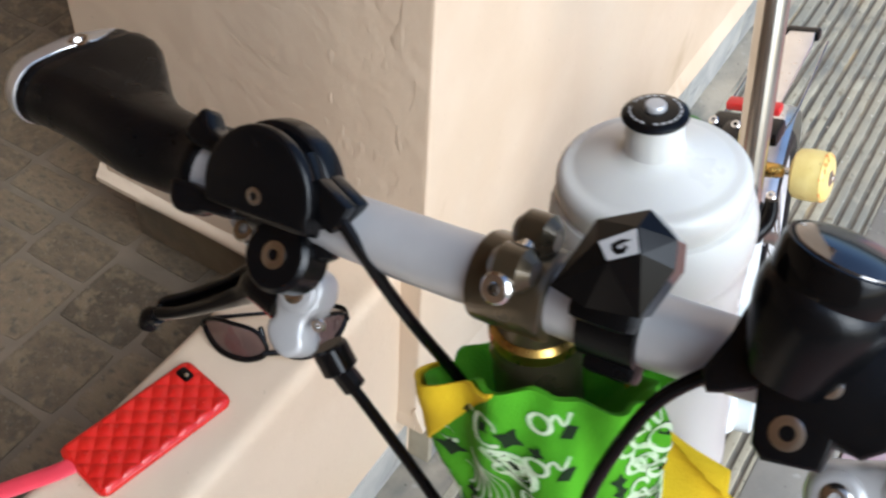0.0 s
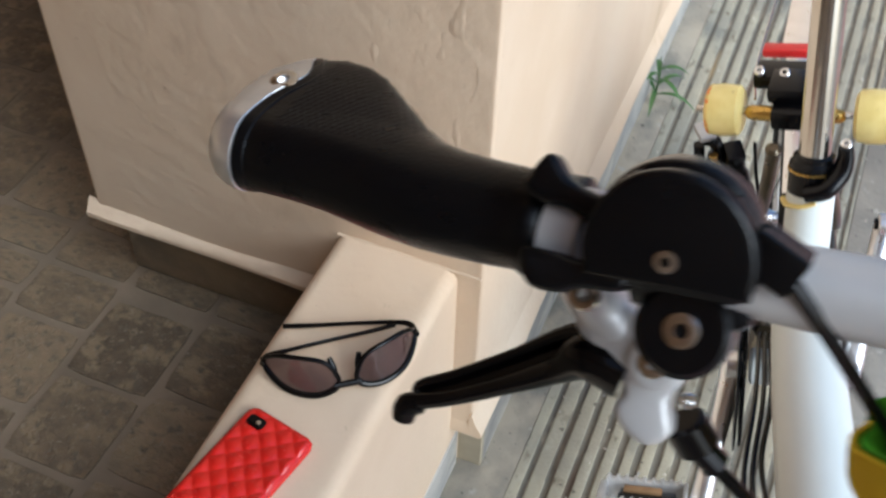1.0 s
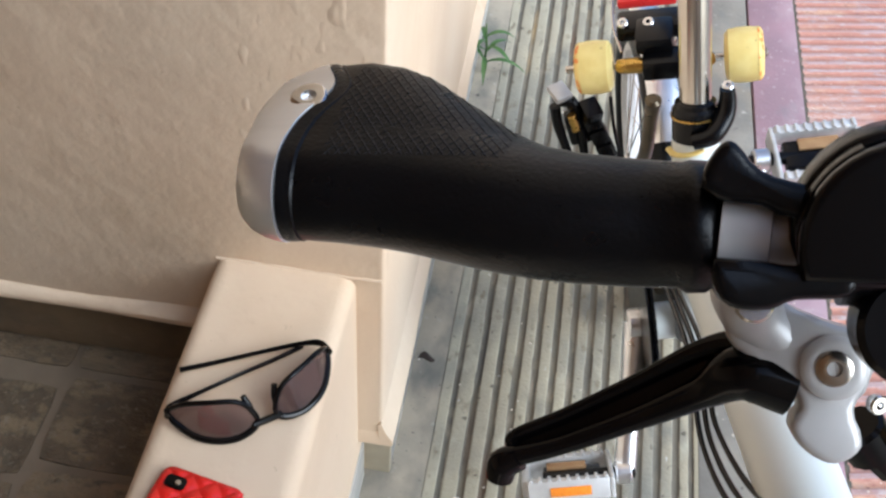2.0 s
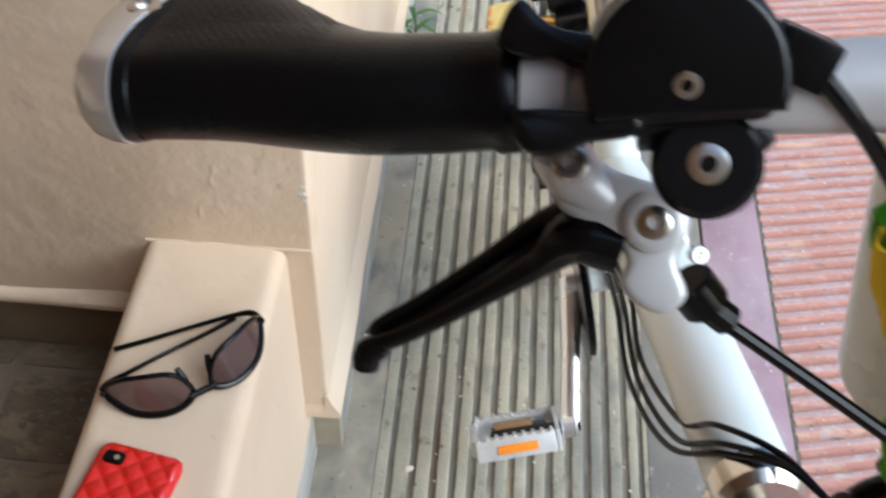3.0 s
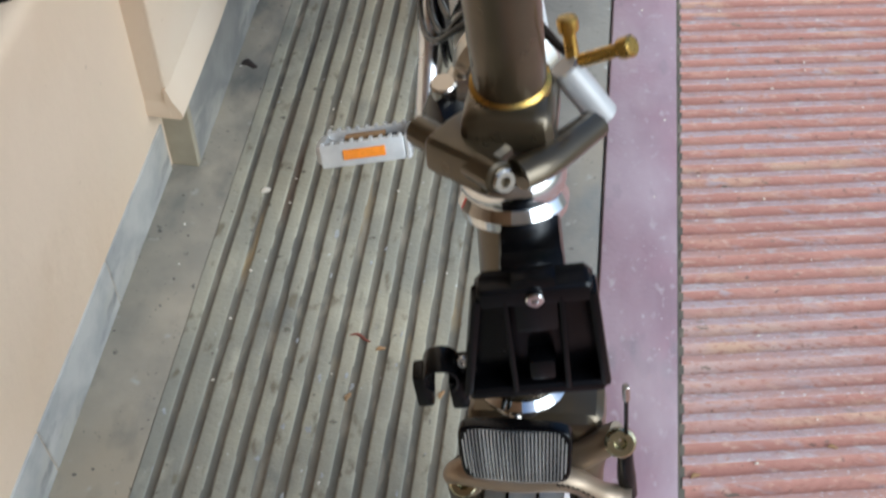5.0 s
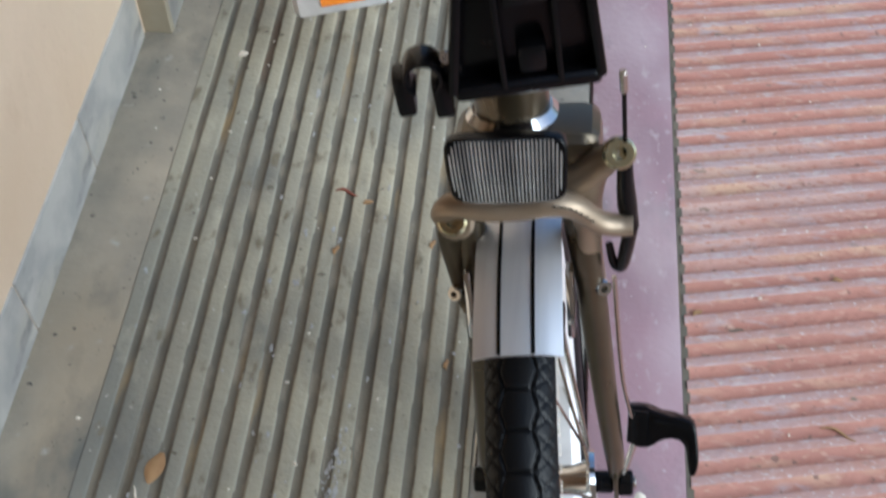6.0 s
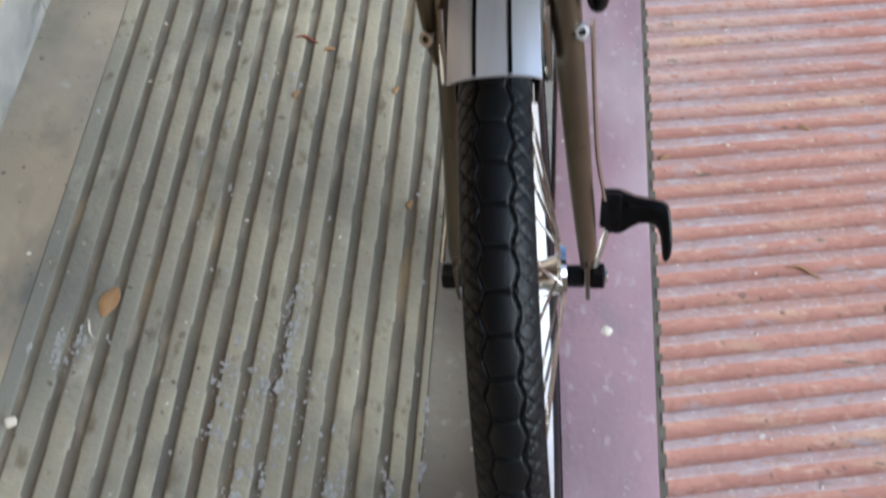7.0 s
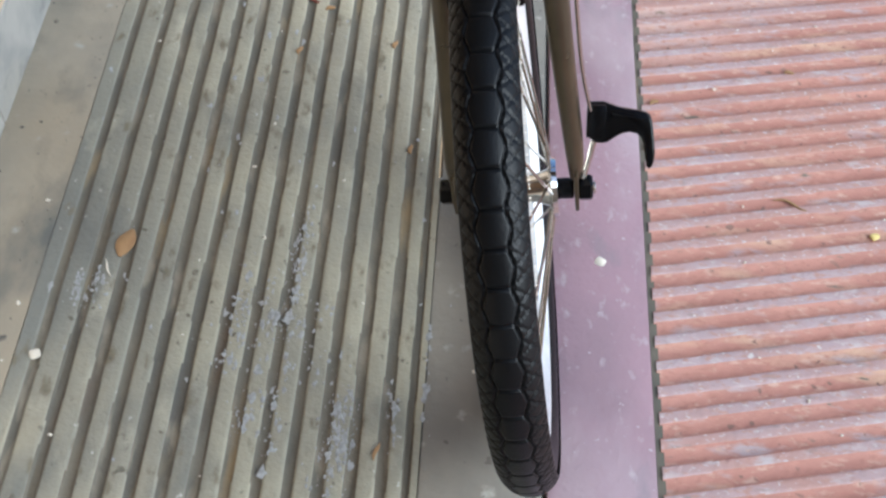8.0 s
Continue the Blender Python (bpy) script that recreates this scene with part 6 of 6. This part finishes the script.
EDGE = [(0.0735, 0.013), (0.0700, 0.006), (0.0600, 0.001), (0.0450, 0.0), (0.0280, 0.0), (0.0140, 0.0035), (0.0085, 0.0100), (0.0105, 0.0180), (0.0165, 0.0270), (0.0260, 0.0325), (0.0400, 0.0345), (0.0540, 0.0325), (0.0650, 0.0250)]
for d in (-1, 1):
    loop = [(d * p.x, p.y) for p in smooth_path([V(*p, 0) for p in EDGE + EDGE[:1]], 4)[:-1]]
    brow = [0.0034 if h < 0.008 else 0.0024 for u, h in loop]
    bm = bmesh.new()
    sweep(bm, [face_at(*p) for p in loop + loop[:2]], brow + brow[:2], 10)
    fr = part("rim", bm, GLOSS, glasses)
    bm = bmesh.new()
    uc, hc = d * 0.041, 0.017
    sheets = []
    for off in (-0.0007, 0.0007):
        rings = [[bm.verts.new(face_at(uc + (u - uc) * k, hc + (h - hc) * k) + V(0, off, 0)) for u, h in loop] for k in (1.0, 0.75, 0.5, 0.25)]
        for a, b in zip(rings, rings[1:]):
            bridge(bm, a, b)
        bm.faces.new(rings[-1])
        sheets.append(rings[0])
    bridge(bm, sheets[0], sheets[1])
    part("lens", bm, LENS, fr, "brown smoked lens", 60)
    bm = bmesh.new()
    if d > 0:
        path = [(0.0745, -0.004, 0.014), (0.0715, 0.010, 0.013), (0.0560, 0.0185, 0.011), (0.0195, 0.0275, 0.009), (-0.020, 0.0360, 0.007), (-0.0484, 0.0427, 0.006)]
    else:
        path = [(-0.0745, -0.004, 0.014), (-0.0690, 0.004, 0.014), (-0.0450, 0.0075, 0.013), (-0.0050, 0.0115, 0.011), (0.030, 0.0150, 0.008), (0.0581, 0.0195, 0.005)]
    sweep(bm, path, [0.0030, 0.0026, 0.0018, 0.0016, 0.0018, 0.0020], 10, 6, 1.5)
    part("temple", bm, GLOSS, glasses, "black temple arm")
    bm = bmesh.new()
    sweep(bm, [face_at(d * 0.0095, 0.013), face_at(d * 0.0125, 0.020) + V(-d * 0.001, 0.004, 0.001), face_at(d * 0.0150, 0.027) + V(-d * 0.001, 0.006, 0.002)], [0.0018, 0.0030, 0.0026], 10, 4)
    part("nose_pad", bm, BLACK, glasses)
bm = bmesh.new()
sweep(bm, [face_at(x, 0.0065) for x in (-0.013, -0.006, 0, 0.006, 0.013)], 0.0032, 10, 3)
part("bridge", bm, GLOSS, glasses)

# ---- small plant at the wall's foot, and litter ----
plant = tagged(empty("plant", pose(-0.262, 1.62, 0)), "small green weed growing at the foot of the wall", "plant")
bm = bmesh.new()
sweep(bm, [(0, 0, 0), (0.004, 0.0, 0.05), (0.0, 0.005, 0.10)], [0.002, 0.0018, 0.001], 8, 3)
part("stem", bm, LEAF, plant)
for k in range(9):
    a = 2.4 * k
    z = 0.02 + 0.007 * k
    ln = 0.075 - 0.003 * k
    bm = bmesh.new()
    rows = []
    for i in range(7):
        t = i / 6
        w = 0.0045 * math.sin(math.pi * min(1, t * 0.92 + 0.08)) + 0.0004
        c = V(0.002, 0.002, z) + V(math.cos(a), math.sin(a), 0.75 - 0.9 * t) * (ln * t)
        s = V(-math.sin(a), math.cos(a), 0) * w
        rows.append((bm.verts.new(c - s), bm.verts.new(c + V(0, 0, -0.001)), bm.verts.new(c + s)))
    for p, q in zip(rows, rows[1:]):
        bm.faces.new((p[0], p[1], q[1], q[0]))
        bm.faces.new((p[1], p[2], q[2], q[1]))
    part("leaf", bm, LEAF, plant)


def litter(name, x, y, length, width, turn, material, label, bend=0.2):
    bm = bmesh.new()
    n = 10
    top, low = [], []
    for i in range(n + 1):
        t = i / n
        w = width * math.sin(math.pi * (0.06 + 0.88 * t))
        cx = length * (t - 0.5)
        cy = bend * length * math.sin(math.pi * t * 1.6)
        top.append([bm.verts.new((cx, cy + s * w, 0.0008 + 0.25 * w * (1 - s * s) + 0.001 * math.sin(3 * t))) for s in (-1, -0.4, 0.4, 1)])
        low.append([bm.verts.new((cx, cy + s * w, 0.0)) for s in (-1, -0.4, 0.4, 1)])
    for g in (top, low):
        for a, b in zip(g, g[1:]):
            for i in range(3):
                bm.faces.new((a[i], a[i + 1], b[i + 1], b[i]))
    rt = [r[0] for r in top] + top[-1][1:] + [r[3] for r in top[::-1][1:]] + top[0][2:0:-1]
    rl = [r[0] for r in low] + low[-1][1:] + [r[3] for r in low[::-1][1:]] + low[0][2:0:-1]
    bridge(bm, rt, rl)
    ob = part(name, bm, material)
    ob.matrix_world = pose(x, y, 0.0, 0, 0, turn)
    return tagged(ob, label, name.replace("_", " "), {"petal": "fallen petals", "twig": "fallen twigs", "dry_leaf": "dry leaves"}[name])


litter("twig", -0.04, 0.596, 0.024, 0.0016, -5, WORM, "thin red-brown twig on the ribbed walkway", 0.12)
litter("twig", 0.441, 0.369, 0.032, 0.0012, -12, DRY, "thin brown twig on the red tiles", 0.1)
litter("dry_leaf", -0.162, 0.274, 0.03, 0.008, 80, DRY, "curled tan dry leaf on the ribbed walkway", 0.02)
litter("petal", 0.261, 0.289, 0.011, 0.005, 20, PALE, "pale fallen petal on the mauve strip", 0.02)
litter("petal", -0.187, 0.783, 0.012, 0.004, 40, PALE, "pale fallen petal on the ribbed walkway", 0.05)
litter("dry_leaf", -0.2575, 0.991, 0.022, 0.006, 10, DARKLEAF, "dark dry leaf beside the wall", 0.2)
litter("petal", -0.212, 0.158, 0.010, 0.005, 70, PALE, "pale fallen petal on the ribbed walkway", 0.02)
litter("petal", -0.239, 0.205, 0.004, 0.002, 10, PALE, "pale crumb of a petal on the cement strip", 0.02)
litter("twig", -0.172, 0.247, 0.020, 0.0009, 120, PALE, "short straw-coloured twig beside a dry leaf", 0.05)
litter("dry_leaf", 0.078, 0.093, 0.016, 0.0016, 80, DRY, "narrow orange-brown dry leaf in a groove", 0.06)
litter("petal", 0.516, 0.338, 0.009, 0.004, 60, YELLOW, "small yellow petal on the red tiles", 0.1)
for x, y, turn in ((0.056, 0.539, 85), (0.082, 0.403, 95), (-0.04, 0.522, 80), (-0.016, 0.585, 30), (0.46, 0.538, 10), (0.319, 0.485, 40)):
    litter("dry_leaf", x, y, 0.011, 0.0022, turn, DRY, "tiny crumbled brown leaf on the ground", 0.1)
rl = random.Random(11)
bm = bmesh.new()
for k in range(260):
    x, y, s = rl.uniform(-0.28, 0.9), rl.uniform(-0.1, 2.2), rl.uniform(0.0008, 0.0024)
    m = pose(x, y, 0.0008, 0, 0, rl.uniform(0, 180))
    q = [bm.verts.new(m @ V(*c)) for c in ((-s, -s * 0.6, 0), (s, -s * 0.5, 0), (s * 0.8, s * 0.7, 0), (-s * 0.7, s * 0.6, 0), (0, 0, s * 0.6))]
    for i in range(4):
        bm.faces.new((q[i], q[(i + 1) % 4], q[4]))
tagged(part("grit", bm, PALE), "scattered pale grit and crumbs on the ground", kind="stuff")

# crusts of old white paint splashed over the ribs
bm = bmesh.new()
for cx, cy, sx, sy, count in ((-0.020, 0.200, 0.022, 0.028, 95), (-0.007, 0.265, 0.004, 0.03, 40), (0.045, 0.100, 0.009, 0.03, 95), (0.087, 0.127, 0.003, 0.012, 22), (-0.012, 0.118, 0.006, 0.02, 34), (0.112, 0.17, 0.002, 0.03, 22), (-0.037, 0.112, 0.006, 0.006, 12), (-0.05, 0.20, 0.006, 0.02, 30), (-0.182, 0.227, 0.012, 0.012, 40), (-0.02, 0.45, 0.09, 0.25, 60), (0.25, 0.1, 0.03, 0.2, 60)):
    for k in range(2 * count):
        x, y, s = rl.gauss(cx, sx), rl.gauss(cy, sy), abs(rl.gauss(0, 0.0011)) + 0.0003
        if not (-0.28 < x < 0.30 and -0.4 < y < 2.0):
            continue
        u = ((x + 0.209) / 0.02438) % 1.0
        z = -0.0028 if -0.2135 < x < 0.1125 and (u < 0.16 or u > 0.84) else 0.0004
        stretch = rl.uniform(1.0, 2.4)
        rim = [V(x + s * rl.uniform(0.35, 1.5) * math.cos(q), y + s * stretch * rl.uniform(0.35, 1.5) * math.sin(q), z) for q in (2 * math.pi * i / 9 for i in range(9))]
        lo = [bm.verts.new(p) for p in rim]
        c = bm.verts.new(V(x, y, z + 0.0004))
        for i in range(9):
            bm.faces.new((lo[i], lo[(i + 1) % 9], c))
tagged(part("paint_spatter", bm, SPATTER), "crusts of old white paint spattered on the ribs", kind="stuff")

# ---- laid pieces: slate tiles and marble skirting ----
floor = [o for o in scene.objects if o.name == "floor"][0]
rt = random.Random(3)
meshes = []
for k in range(6):
    bm = bmesh.new()
    edge = []
    for c in range(4):
        for q in range(5):
            u = -0.5 + q / 5
            px, py = ((u, -0.5), (0.5, u), (-u, 0.5), (-0.5, -u))[c]
            k_ = 1 - abs(rt.gauss(0, 0.012)) - (0.05 if q == 0 else 0)
            edge.append((px * k_, py * k_))
    plate(bm, edge, 1.0, pose(0, 0, -0.5), 0)
    me = bpy.data.meshes.new("tile")
    bm.to_mesh(me)
    bm.free()
    me.materials.append(SLATE)
    meshes.append(me)
x, first = -0.452, True
for col in range(17):
    w = 0.182 if first else 0.1205
    y = 0.7605 - (0.115, 0.013, 0.078, 0.05)[col % 4]
    rows_ = [(0.7665, 0.066)] + [(y - 0.121 * k, 0.121) for k in range(1, 16)]
    rows_ += [(y, 0.7665 - y)] if 0.7665 - y > 0.02 else []
    rows_ += [(0.8330 + 0.121 * k, 0.121) for k in range(12)] if x - w < -0.77 else []
    for y0, l in rows_:
        ob = new("tile", rt.choice(meshes))
        ob.parent = floor
        ob.matrix_world = pose(x - w / 2 + rt.uniform(-0.001, 0.001), y0 + l / 2, 0.1735, rt.uniform(-0.3, 0.3), rt.uniform(-0.3, 0.3), rt.uniform(-0.6, 0.6)) @ Matrix.Diagonal((w - rt.uniform(0.007, 0.012), l - rt.uniform(0.007, 0.012), 0.014, 1))
    x -= w
    first = False
skirt = tagged(empty("baseboard_2", pose(0, 0, 0)), "grey marble skirting along the low wall and the pillar", kind="structure")


def skirting(x, y, lx, ly, h, stone=MARBLE):
    bm = bmesh.new()
    block(bm, (lx, ly, h), pose(0, 0, h / 2), 0.001, 1)
    ob = part("skirting_tile", bm, stone, skirt)
    ob.matrix_world = pose(x, y, 0, 0, 0, rt.uniform(-0.2, 0.2))


y = NEAR
while y < 0.75:
    l = min(0.20, 0.806 - y)
    skirting(-0.3105, y + l / 2, 0.010, l - 0.002, 0.078)
    y += 0.20
skirting(-0.2910, 0.8115, 0.033, 0.010, 0.117, KHAKI)
y = 0.806
while y < 2.4:
    skirting(-0.2805, y + 0.15, 0.012, 0.298, 0.117)
    y += 0.30
